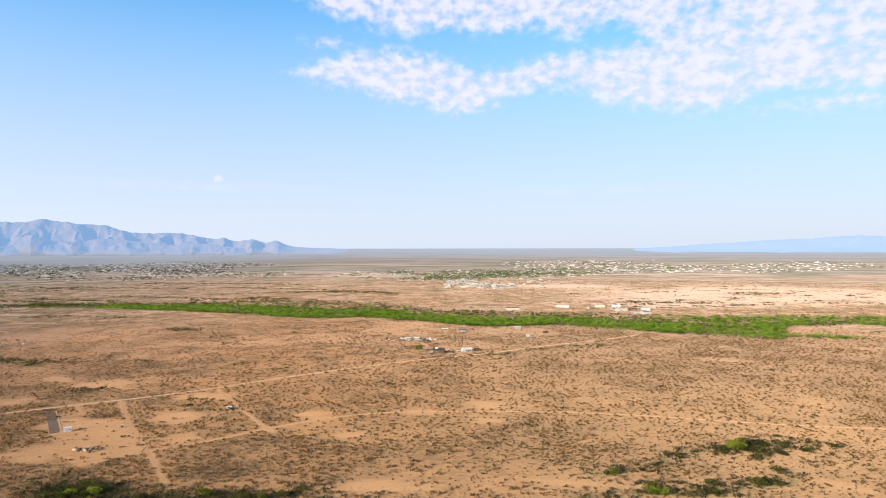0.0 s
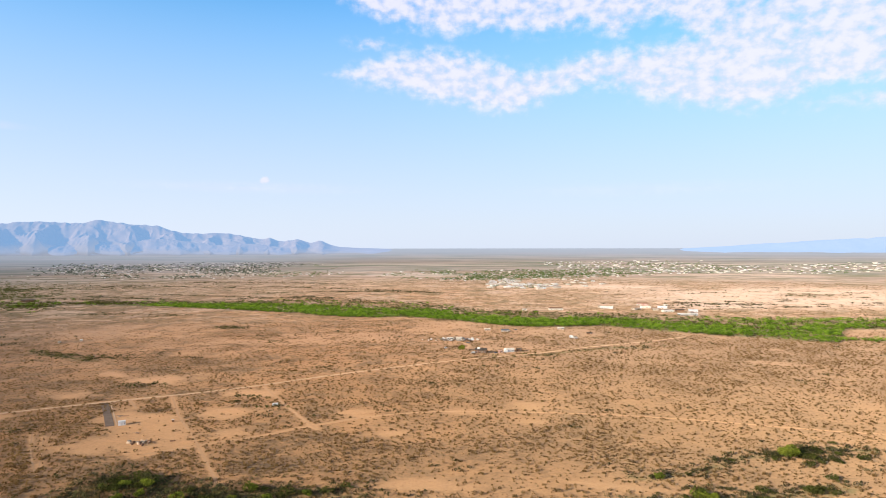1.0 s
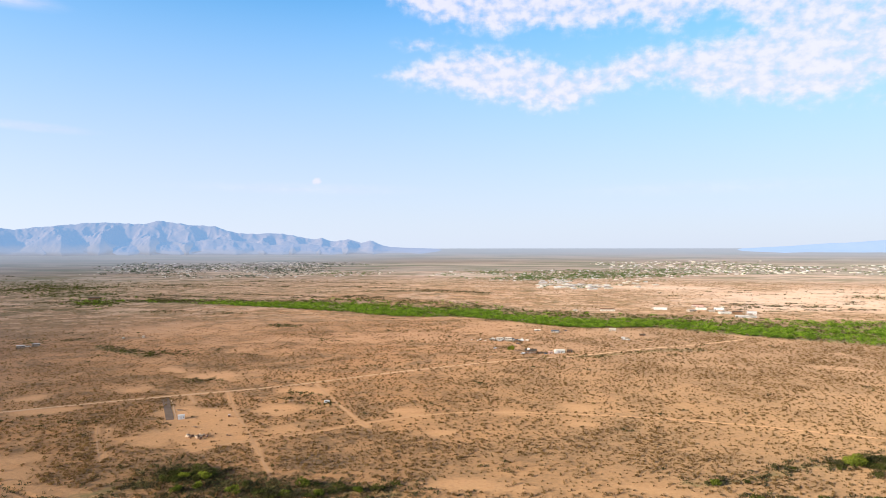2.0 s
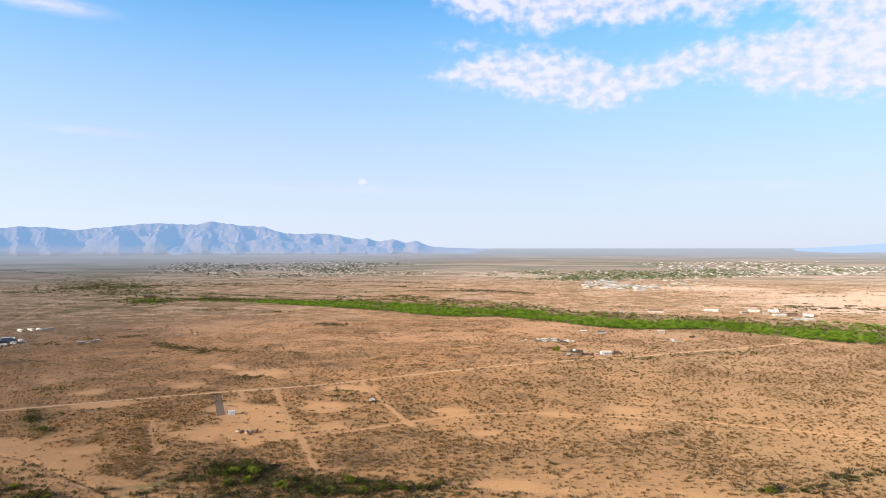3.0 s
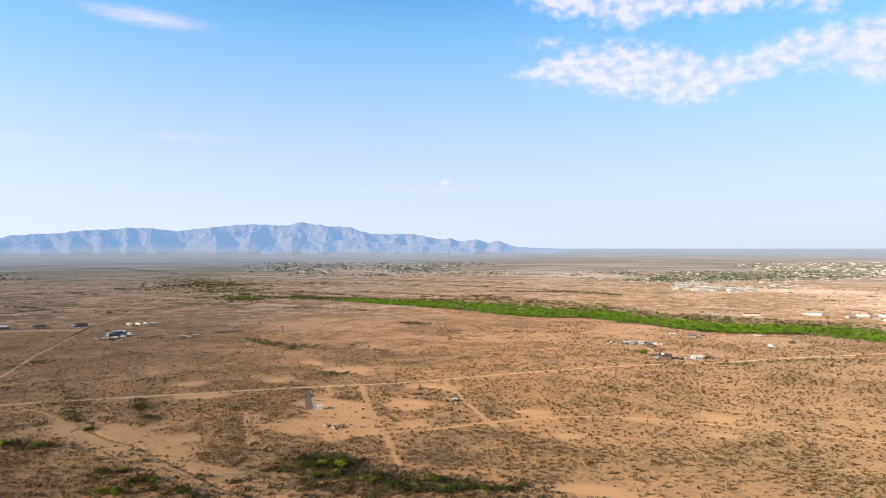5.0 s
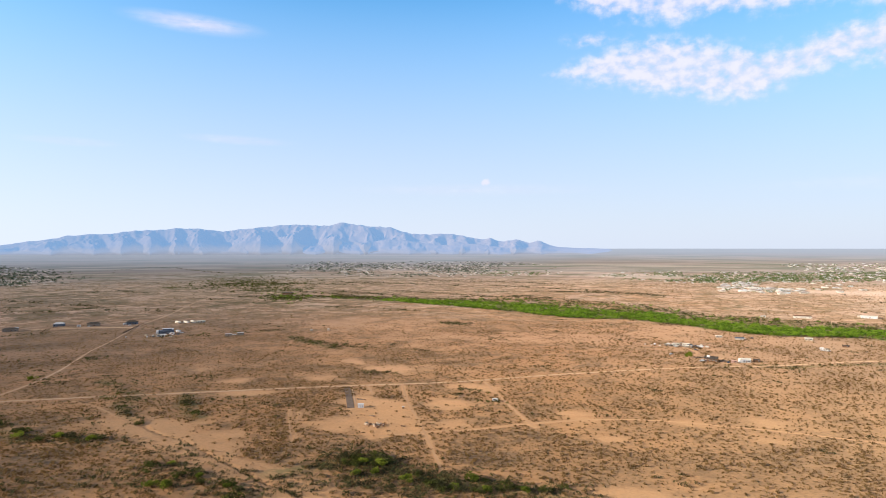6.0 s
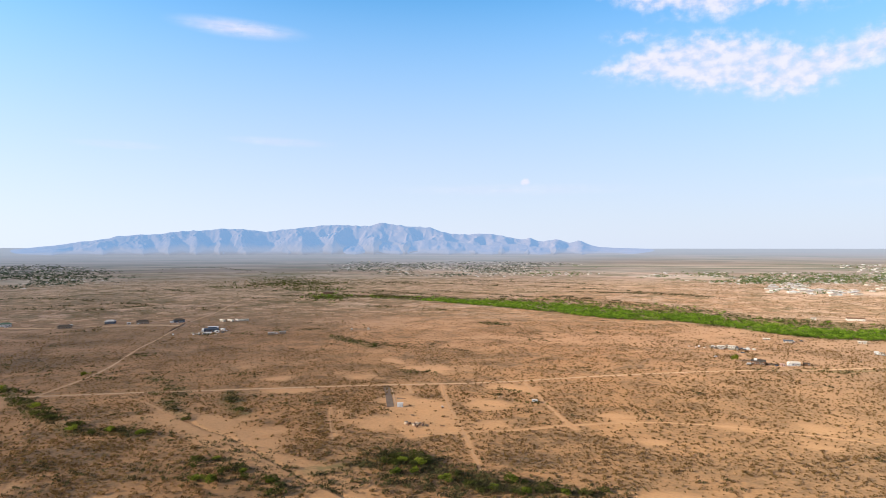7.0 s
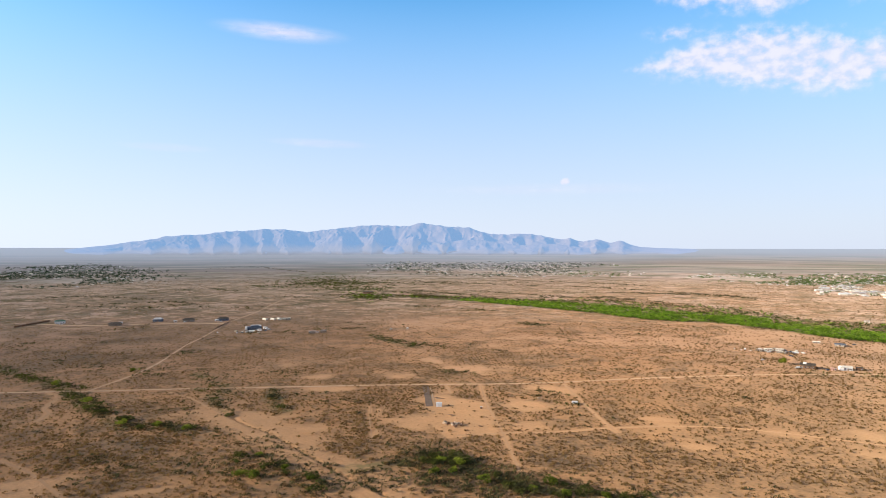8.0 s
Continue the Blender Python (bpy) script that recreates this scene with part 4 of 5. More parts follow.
# grey-green brush along the washes and behind the belt
brush_shapes = [leaf_clump(rng, 34, 3.2, 1.9, 0.5, 3, 0.05) for _ in range(6)]
x, y = spots_in(rng, 90000, 240, 1800)
bare, green, scrub, pale_ = land_cover(x, y)
keep = rng.uniform(size=len(x)) < ramp(green, 0.25, 0.9) * 0.4 * ramp(np.hypot(x, y), 2600, 300) * (1 - ramp(bare, 0.8, 0.95))
x, y = x[keep], y[keep]
for line, wide_, dense in ((WASHES[0], 13, 0.17), (WASHES[1], 12, 0.03), (WASHES[2], 10, 0.08), (WASHES[3], 8, 0.12), (WASHES[4], 26, 0.17), (WASHES[5], 13, 0.05), (WASHES[6], 9, 0.04), (WASHES[7], 4, 0.08)):
    seg = np.linalg.norm(np.diff(line, axis=0), axis=1).sum()
    pick = line[rng.integers(0, len(line), int(seg * wide_ * dense))]
    pick = pick[ramp(soft_noise(pick[:, 0], pick[:, 1], 30, 17, 2), 0.3, 0.62) > rng.uniform(size=len(pick))]
    x, y = np.concatenate([x, pick[:, 0] + rng.normal(size=len(pick)) * wide_ * 0.45]), np.concatenate([y, pick[:, 1] + rng.normal(size=len(pick)) * wide_ * 0.45])
pick = GULLY[rng.integers(0, len(GULLY), 240)]
x, y = np.concatenate([x, pick[:, 0] + rng.normal(size=240) * 1.1]), np.concatenate([y, pick[:, 1] + rng.normal(size=240) * 1.1])
small = len(x) - 240
for line, wide_, n in FAR_WASHES:
    pick = line[rng.integers(0, len(line), n)]
    x, y = np.concatenate([x, pick[:, 0] + rng.normal(size=n) * wide_]), np.concatenate([y, pick[:, 1] + rng.normal(size=n) * wide_])
# lone bushes and small thickets on the plain: place, spread, count
rows_ = [(cx + rng.normal() * rx * 0.5, cy + rng.normal() * ry * 0.5) for cx, cy, rx, ry, turn in PALE[:3] for _ in range(46)]
for cx, cy in rows_:
    n, s, lean = int(rng.integers(4, 14)), rng.uniform(6, 22), rng.uniform(-0.2, 0.3)
    off = rng.normal(size=n) * s
    x, y = np.concatenate([x, cx + off]), np.concatenate([y, cy + off * lean + rng.normal(size=n) * 1.5])
BUSHES = [(-178, 312, 17, 130), (-258, 266, 20, 60), (-120, 306, 20, 110), (-225, 256, 20, 70), (-200, 330, 14, 40), (-300, 290, 16, 40), (188, 392, 11, 55), (-60, 318, 16, 40), (140, 326, 14, 40), (-455, 392, 9, 14), (-425, 375, 9, 16), (-545, 395, 12, 16), (-620, 500, 9, 14), (-470, 700, 14, 30), (-423, 684, 12, 26), (-305, 556, 9, 14), (-383, 968, 15, 30), (-300, 880, 14, 16), (-200, 515, 7, 10), (-192, 497, 6, 9)]
BUSHES += [(-166, 482, 7, 12), (-155, 455, 7, 8), (-70, 470, 8, 8), (-840, 320, 16, 40), (-150, 285, 16, 70), (-200, 275, 15, 70), (-95, 300, 14, 40), (-290, 240, 13, 50), (-330, 225, 13, 30), (-947, 1299, 26, 60), (-690, 660, 10, 10), (-660, 690, 12, 14), (-600, 770, 13, 16), (50, 655, 10, 10), (0, 660, 8, 10), (70, 730, 10, 12), (290, 600, 12, 10), (-1000, 940, 25, 20), (-1100, 1200, 30, 25), (-700, 1150, 30, 30), (-560, 1130, 20, 20)]
for cx, cy, s, n in BUSHES:
    x, y = np.concatenate([x, cx + rng.normal(size=n) * s]), np.concatenate([y, cy + rng.normal(size=n) * s * 0.5])
for cx, cy, rx, ry, turn in THICKETS:
    n = int(math.pi * rx * ry * (0.036 if math.hypot(cx, cy) < 600 else 0.02))
    a, q = rng.uniform(0, 2 * math.pi, n), np.sqrt(rng.uniform(0, 1.3, n))
    u, v = q * rx * np.cos(a), q * ry * np.sin(a)
    c, k = math.cos(radians(turn)), math.sin(radians(turn))
    x, y = np.concatenate([x, cx + u * c - v * k]), np.concatenate([y, cy + u * k + v * c])
for cx, cy, rx, ry, turn in DENSE:
    if -1050 < cx < -330 and cy < 480:
        n = int(rx * ry / 120)
        x, y = np.concatenate([x, cx + rng.normal(size=n) * rx * 0.5]), np.concatenate([y, cy + rng.normal(size=n) * ry * 0.5])
sx_, sy_ = spots_in(rng, 110, 340, 1150)
for cx, cy in zip(sx_, sy_):
    n, s_ = int(rng.integers(2, 9)), rng.uniform(3, 10)
    x, y = np.concatenate([x, cx + rng.normal(size=n) * s_]), np.concatenate([y, cy + rng.normal(size=n) * s_ * 0.6])
off_road = np.min([line_distance(x, y, line) - w for name, label, w, line in LINES], axis=0) > 0
small -= int((~off_road[:small]).sum())
x, y = x[off_road], y[off_road]
size = rng.uniform(0.45, 1.2, len(x)) * np.clip(np.hypot(x, y) / 900, 1.0, 1.8)
size[small:small + 240] *= 0.4
scatter("wash_brush", "grey-green desert brush along sandy washes", "brush", x, y, size, brush_shapes, BRUSH, rng)


def tapered(bm, a, b, ra, rb, sides=6):
    """A round, tapering limb from a to b."""
    a, b = Vector(a), Vector(b)
    q = (b - a).to_track_quat("Z", "Y")
    rows = [[bm.verts.new(p + q @ Vector((r * math.cos(2 * math.pi * k / sides), r * math.sin(2 * math.pi * k / sides), 0))) for k in range(sides)] for p, r in ((a, ra), (b, rb))]
    for k in range(sides):
        bm.faces.new((rows[0][k], rows[0][(k + 1) % sides], rows[1][(k + 1) % sides], rows[1][k]))
    bm.faces.new(rows[1])


def tree(label, leaves, rng, wide=7.0, tall=5.0, count=240, group=""):
    """A spreading desert tree: a short forked trunk, limbs and a ragged crown of leaf sprays."""
    ob = new("mesquite_tree")
    tagged(ob, label, "tree", group)
    bm = bmesh.new()
    tapered(bm, (0, 0, -0.3), (0.1, 0.05, tall * 0.28), 0.22, 0.16)
    for k in range(4):
        a = 1.6 * k + rng.uniform(0, 0.8)
        elbow = (wide * 0.16 * math.cos(a), wide * 0.16 * math.sin(a), tall * 0.48)
        tapered(bm, (0.1, 0.05, tall * 0.25), elbow, 0.14, 0.09, 5)
        tapered(bm, elbow, (wide * 0.33 * math.cos(a + 0.3), wide * 0.33 * math.sin(a + 0.3), tall * 0.72), 0.09, 0.03, 4)
    part("trunk", bm, BARK, ob)
    v, f = leaf_clump(rng, count, wide, tall, 0.55, 6, 0.3)
    crown = new("crown", sheet_mesh("crown", v, f, [leaves]))
    crown.parent = ob
    return ob


# ---- the green belt of trees along the dry river ----
rng = np.random.default_rng(12)
belt_kinds = [tree("bright green mesquite tree in the riverside thicket", GREEN, rng, rng.uniform(7, 10), rng.uniform(4.5, 7), 230, "riverside trees") for _ in range(5)]
bush_kinds = [tree("low green mesquite tree in a desert wash", m, rng, rng.uniform(4.5, 6.5), rng.uniform(2.6, 3.8), 260, "wash trees") for m in (OLIVE, BRUSH, OLIVE, OLIVE)]


def plant(kinds, x, y, size, turn):
    return copy_thing(kinds, pose(x, y, height(x, y), 0, 0, turn) @ Matrix.Diagonal((size, size, size, 1)))


bx = rng.uniform(-960, 840, 16000)
bk = rng.uniform(-0.02, 1.0, 16000)
by = np.interp(bx, BELT_NEAR[:, 0], BELT_NEAR[:, 1]) * (1 - bk) + np.interp(bx, BELT_FAR[:, 0], BELT_FAR[:, 1]) * bk
thick = ramp(bk, 0.62, 0.3) * ramp(bx, -770, -600) + 0.05 + 0.3 * ramp(bx, 350, 450) * ramp(bk, 0.3, 0.6)
thick = thick * (0.35 + 0.65 * ramp(soft_noise(bx, by, 60, 91, 2), 0.3, 0.5)) * (1 - 0.75 * ramp(bx, 470, 540) * ramp(bk, 0.62, 0.5))
wide_ = np.interp(bx, BELT_FAR[:, 0], BELT_FAR[:, 1]) - np.interp(bx, BELT_NEAR[:, 0], BELT_NEAR[:, 1])
keep = rng.uniform(size=len(bx)) < thick * np.clip(wide_ / 320, 0.2, 1)
bx, by, bk = bx[keep], by[keep], bk[keep]
order = np.argsort(bk)
first = order[:105]
for n, i in enumerate(first):
    if n < 5:
        belt_kinds[n].matrix_world = pose(bx[i], by[i], height(bx[i], by[i]))
    else:
        plant(belt_kinds[n % 5], bx[i], by[i], rng.uniform(0.7, 1.25), rng.uniform(0, 360))
rest = order[105:]
along, aside = rng.normal(size=150) * 80, rng.normal(size=150) * 32
clump_x, clump_y = -967 - along * 0.59 + aside * 0.8, 1317 + along * 0.8 + aside * 0.59
arms = np.concatenate([smooth_line(p, 2.5) for p in ([(433, 891), (474, 880), (505, 868), (545, 857)], [(500, 1005), (560, 1030), (605, 1040), (692, 1015), (760, 1010), (850, 1020)])])
clump_x, clump_y = np.concatenate([arms[:, 0] + rng.normal(size=len(arms)) * 6, clump_x]), np.concatenate([arms[:, 1] + rng.normal(size=len(arms)) * np.where(arms[:, 1] > 950, 14, 3), clump_y])
wood_shapes = [leaf_clump(rng, 46, 8.0, 5.5, 1.15, 4, 0.12) for _ in range(6)]
scatter("riverside_thicket", "dense bright green mesquite thicket along the dry river", "thicket", np.concatenate([bx[rest], clump_x[:len(arms) + 45]]), np.concatenate([by[rest], clump_y[:len(arms) + 45]]), rng.uniform(0.6, 1.2, len(rest) + len(arms) + 45), wood_shapes, GREEN, rng)
clump_x, clump_y = clump_x[len(arms):] + 12, clump_y[len(arms):] - 16
ex = rng.uniform(-900, 520, 2600)
ek = rng.uniform(0.4, 1.05, 2600)
ey = np.interp(ex, BELT_NEAR[:, 0], BELT_NEAR[:, 1]) * (1 - ek) + np.interp(ex, BELT_FAR[:, 0], BELT_FAR[:, 1]) * ek
ok = rng.uniform(size=2600) < 0.2 + 0.8 * ramp(soft_noise(ex, ey, 70, 95, 2), 0.35, 0.6)
along, aside = rng.normal(size=750) * 230, rng.normal(size=750) * 95
ex, ey, ok = np.concatenate([ex, -1490 - along * 0.64 + aside * 0.77, clump_x]), np.concatenate([ey, 1790 + along * 0.77 + aside * 0.64, clump_y]), np.concatenate([ok, np.full(900, True)])
scatter("belt_brush", "grey-olive brush at the back of the river belt", "brush", ex[ok], ey[ok], rng.uniform(0.35, 0.75, ok.sum()) * np.where(np.arange(ok.sum()) > ok.sum() - 900, 1.4, 1.0), wood_shapes, OLIVE, rng)
ox, oy = spots_in(rng, 60000, 850, 2300)
k = belt(ox, oy)
bare, green, scrub, pale_ = land_cover(ox, oy)
keep = rng.uniform(size=len(ox)) < 0.4 * ramp(green, 0.3, 0.8) * ((k > 0.3) | (np.hypot(ox, oy) > 1100))
scatter("olive_thicket", "dull olive brush and trees behind the river belt", "thicket", ox[keep], oy[keep], rng.uniform(0.4, 0.9, keep.sum()), wood_shapes, OLIVE, rng)

# trees and bushes in the near washes
wash_trees = []
for line, n, off in ((WASHES[0], 44, 6), (WASHES[2], 12, 6), (WASHES[3], 14, 5), (WASHES[4], 16, 14), (WASHES[1], 6, 5), (WASHES[5], 10, 6), (WASHES[6], 6, 5), (WASHES[7], 3, 2)):
    for _ in range(n):
        p = line[rng.integers(0, len(line))]
        big = 1.4 if line is WASHES[0] else 1.0
        wash_trees.append((p[0] + rng.normal() * off, p[1] + rng.normal() * off * 0.6, big * rng.uniform(0.5, 1.15)))
for cx, cy, n, s in ((-182, 318, 20, 12), (-270, 262, 7, 10), (188, 388, 22, 13), (-112, 306, 8, 16), (-225, 252, 5, 14)):
    for _ in range(n):
        wash_trees.append((cx + rng.normal() * s, cy + rng.normal() * s * 0.5, rng.uniform(0.6, 1.3)))
wash_trees.sort(key=lambda p: math.hypot(p[0], p[1]))
for n, (x, y, size) in enumerate(wash_trees[:120]):
    if n < 4:
        bush_kinds[n].matrix_world = pose(x, y, height(x, y))
    else:
        plant(bush_kinds[n % 4], x, y, size, rng.uniform(0, 360))

for cx, cy, n, s in ((-384, 962, 20, 14), (-266, 813, 7, 10), (-423, 684, 16, 13), (-300, 556, 7, 8), (-468, 699, 12, 13), (60, 735, 6, 9), (-545, 395, 7, 10), (-620, 500, 8, 8), (-190, 512, 6, 6), (-160, 480, 6, 6),
                     (-660, 700, 8, 12), (-640, 740, 6, 10), (-700, 1150, 12, 26), (-560, 1130, 8, 20), (-840, 320, 12, 13), (-450, 372, 8, 9), (210, 810, 8, 12)):
    wash_trees += [(cx + rng.normal() * s, cy + rng.normal() * s * 0.6, rng.uniform(0.4, 0.9)) for _ in range(n)]
x, y, size = (np.array(c) for c in zip(*wash_trees[120:]))
scatter("wash_thicket", "olive mesquite bushes in the farther washes", "thicket", x, y, size * 0.7, wood_shapes, OLIVE, rng)

# ---- houses ----


def house(label, w, d, h, wall, roof, pitch=0.3, group="", porch=False, windows=3, hip=0.0):
    """A one-storey house: walls, a roof with eaves, a door and windows with frames."""
    ob = new("house")
    tagged(ob, label, "house", group)
    part("wall", boxes((-w / 2, w / 2, -d / 2, d / 2, -0.4, h)), wall, ob)
    if pitch:
        e = 0.5
        top = h + (d / 2 + e) * pitch
        bm = prism([(-d / 2 - e, h + 0.02), (d / 2 + e, h + 0.02), (d / 2 + e, h + 0.2), (0, top + 0.2), (-d / 2 - e, h + 0.2)], -w / 2 - e, w / 2 + e)
        bmesh.ops.rotate(bm, verts=bm.verts, matrix=Matrix.Rotation(math.pi / 2, 3, "Z"))
        for v in bm.verts:              # a hipped roof draws the ends of its ridge in
            if v.co.z > h + 0.5:
                v.co.x -= math.copysign(hip, v.co.x)
    else:
        bm = boxes((-w / 2 - 0.15, w / 2 + 0.15, -d / 2 - 0.15, d / 2 + 0.15, h + 0.01, h + 0.35))
    part("roof", bm, roof, ob)
    part("door", boxes((-0.5, 0.5, -d / 2 - 0.06, -d / 2 - 0.004, 0, 2.05)), BROWN, ob)
    for i in range(windows):
        x = -w / 2 + w * (i + 0.5) / windows
        x += 1.6 if abs(x) < 1.3 else 0
        win = part("window", boxes((x - 0.75, x + 0.75, -d / 2 - 0.07, -d / 2 - 0.004, 0.9, 2.1)), WHITE, ob)
        part("pane", boxes((x - 0.65, x + 0.65, -d / 2 - 0.09, -d / 2 - 0.072, 1.0, 2.0)), PANE, win)
    if porch:
        part("porch_roof", boxes((-w * 0.35, w * 0.35, -d / 2 - 2.6, -d / 2 - 0.52, h - 0.35, h - 0.2)), roof, ob)
        for x in (-w * 0.33, 0, w * 0.33):
            part("post", boxes((x - 0.08, x + 0.08, -d / 2 - 2.5, -d / 2 - 2.34, -0.3, h - 0.36)), WOOD, ob)
    return ob


def settle(ob, x, y, turn):
    ob.matrix_world = pose(x, y, height(x, y), 0, 0, turn)
    return ob


settle(tree("round bright green tree beside dark brush in a wash", LIME, rng, 10.0, 7.0, 1600), 173, 383, 15)
for x, y, wide_ in ((90, 344, 4.0), (101, 315, 6.5), (108, 314, 5.0), (-171, 316, 5.5), (-182, 316, 4.5), (-174, 296, 5.0), (-167, 303, 4.0), (-146, 299, 5.0), (-116, 314, 5.5), (-120, 299, 4.5),
                    (-104, 303, 4.0), (-87, 310, 3.6), (-253, 243, 5.5), (-261, 242, 5.0), (-278, 272, 3.2), (-250, 263, 3.0), (-226, 257, 3.4), (-570, 321, 8.0), (-490, 299, 6.5), (-407, 273, 5.5), (-384, 283, 5.0), (-359, 285, 4.5), (-574, 398, 6.0)):
    settle(tree("small yellow-green bush tree in a sandy wash", LIME, rng, wide_, wide_ * 0.75, 500, "yellow-green bushes"), x, y, 0)

# small white shed on the cleared lot
shed = thing("shed", "small white metal shed on a cleared dirt lot", "shed", at_=(-248, 427), turn=32)
part("wall", boxes((-2.2, 2.2, -1.5, 1.5, -0.3, 2.7), bevel=0.04), WHITE, shed)
part("roof", boxes((-2.35, 2.35, -1.65, 1.65, 2.71, 2.9), bevel=0.05), TIN, shed, "pale metal roof")
part("door", boxes((-0.5, 0.5, -1.56, -1.504, 0, 2.1)), TIN, shed)
part("window", boxes((1.1, 1.7, -1.55, -1.504, 1.1, 1.8)), PANE, shed)

trailer = thing("camper_trailer", "small pale camper trailer among dry bushes", "trailer", at_=(-161, 487), turn=15)
part("body", boxes((-2.2, 2.2, -1.05, 1.05, 0.55, 2.3), bevel=0.25), TIN, trailer)
part("drawbar", boxes((2.21, 3.4, -0.1, 0.1, 0.55, 0.7)), RUST, trailer)
for s in (-1, 1):
    bm = bmesh.new()
    bmesh.ops.create_cone(bm, cap_ends=True, segments=14, radius1=0.36, radius2=0.36, depth=0.22, matrix=pose(-0.3, s * 1.0, 0.33, 90))
    part("wheel", bm, TYRE, trailer)
part("window", boxes((-1.2, 0.4, -1.08, -1.053, 1.3, 1.9)), PANE, trailer)

def vehicle(label, paint, length=4.9, cabin=(-0.9, 0.9), height_=1.75, group=""):
    """A parked car or pickup: body, cabin with glass, and four wheels."""
    ob = new("vehicle")
    tagged(ob, label, "vehicle", group)
    part("body", boxes((-length / 2, length / 2, -0.9, 0.9, 0.45, 1.05), bevel=0.12), paint, ob)
    cab = part("cabin", boxes((cabin[0], cabin[1], -0.8, 0.8, 1.04, height_), bevel=0.15), paint, ob)
    part("side_window", boxes((cabin[0] + 0.2, cabin[1] - 0.2, -0.83, -0.803, 1.15, height_ - 0.15)), PANE, cab)
    part("windscreen", boxes((cabin[1] + 0.004, cabin[1] + 0.03, -0.65, 0.65, 1.12, height_ - 0.15)), PANE, cab)
    for x in (-length * 0.3, length * 0.3):
        for y in (-0.82, 0.82):
            bm = bmesh.new()
            bmesh.ops.create_cone(bm, cap_ends=True, segments=12, radius1=0.36, radius2=0.36, depth=0.22, matrix=pose(x, y, 0.36, 90))
            part("wheel", bm, TYRE, ob)
    return ob


def mobile_home(label, w, wall, roof, group=""):
    """A long narrow trailer home on a skirt, with a shallow roof, door, steps and windows."""
    ob = new("mobile_home")
    tagged(ob, label, "mobile home", group)
    part("skirt", boxes((-w / 2 + 0.1, w / 2 - 0.1, -2.0, 2.0, -0.4, 0.6)), WOOD, ob)
    part("body", boxes((-w / 2, w / 2, -2.1, 2.1, 0.6, 3.2), bevel=0.08), wall, ob)
    bm = prism([(-2.3, 3.19), (2.3, 3.19), (2.3, 3.3), (0, 3.65), (-2.3, 3.3)], -w / 2 - 0.2, w / 2 + 0.2)
    bmesh.ops.rotate(bm, verts=bm.verts, matrix=Matrix.Rotation(math.pi / 2, 3, "Z"))
    part("roof", bm, roof, ob)
    part("door", boxes((-0.45, 0.45, -2.16, -2.104, 0.7, 2.75)), BROWN, ob)
    part("step", boxes((-0.7, 0.7, -3.0, -2.11, -0.3, 0.55)), WOOD, ob)
    for x in (-w * 0.33, w * 0.22, w * 0.38):
        part("window", boxes((x - 0.6, x + 0.6, -2.15, -2.104, 1.6, 2.5)), PANE, ob)
    return ob


# the homestead beside the dirt road
home = house("dark brown house with a pale rooftop cooler beside the road", 13, 8, 3.6, BROWN, SHINGLE, 0.4, windows=4, porch=True)
part("rooftop_cooler", boxes((-4.2, -1.2, -2.6, 0.2, 4.4, 6.2), bevel=0.1), WHITE, home, "white evaporative cooler")
settle(home, -5, 751, -4)
villa = house("white stucco house with a gabled wing beside the road", 8, 6, 3.0, WHITE, CREAM, 0.35, windows=3)
part("wing", boxes((-7.4, -4.02, -4.5, 2.0, -0.3, 2.7), bevel=0.05), WHITE, villa)
wing_roof = prism([(-7.8, 2.72), (-3.7, 2.72), (-5.7, 4.2)], -4.9, 2.4)
part("wing_roof", wing_roof, CREAM, villa)
settle(villa, 29, 760, 14)
settle(house("small lean-to with a dark roof", 5, 5, 2.6, BROWN, SHINGLE, 0.2, windows=1), 39.5, 765, 14)
settle(house("small pink shed on bare ground", 4, 3, 2.2, PINK, PINK, 0.25, windows=1), 17, 751, 10)
settle(house("pale blue-roofed house at the edge of the belt", 10, 7, 2.4, STUCCO, SLATE, 0.3), 28, 942, -8)
settle(house("cream house standing on bare ground", 9, 6, 2.5, STUCCO, CREAM, 0.25), 112, 972, 0)
settle(house("small cream outbuilding on bare ground", 8, 5, 2.0, STUCCO, CREAM, 0.2, windows=2), 3, 957, 5)
settle(house("small dark shed on bare sand", 7, 4, 2.2, BROWN, SHINGLE, 0.2, windows=1), 146, 921, 10)
settle(tree("round green mesquite tree beside the homestead", LIME, rng, 5.6, 7.5, 1500), -27, 763, 40)

rng = np.random.default_rng(61)
car_kinds = [vehicle("parked white pickup with worn paint", WHITE, 5.3, (-0.4, 1.2), group="parked vehicles"), vehicle("parked rusting car in a junk yard", RUST, 4.6, (-1.2, 0.8), 1.5, "parked vehicles"),
             vehicle("parked pale van in a dirt yard", TIN, 5.2, (-2.2, 1.6), 2.1, "parked vehicles"), vehicle("parked dark blue car in a dirt yard", SLATE, 4.6, (-1.2, 0.8), 1.5, "parked vehicles")]
home_kinds = [mobile_home("pale single-wide mobile home in a cluttered yard", 8, CREAM, CREAM, "mobile homes"), mobile_home("tan single-wide mobile home in a dirt yard", 9, STUCCO, TIN, "mobile homes")]
CARS = [(-56, 866), (-42, 848), (-28, 852), (-24, 860), (-30, 868), (-20, 850), (-22, 826), (-48, 781), (-50, 872), (-14, 745), (12, 748), (116, 880), (121, 876), (44, 962), (33, 952),
        (-706, 658), (-711, 652), (-703, 664), (-737, 640), (-700, 680), (-694, 690), (-702, 705), (-998, 553), (-845, 742), (-890, 706), (-927, 676), (-618, 716), (366, 1290), (352, 1345), (332, 1372), (246, 1340)]
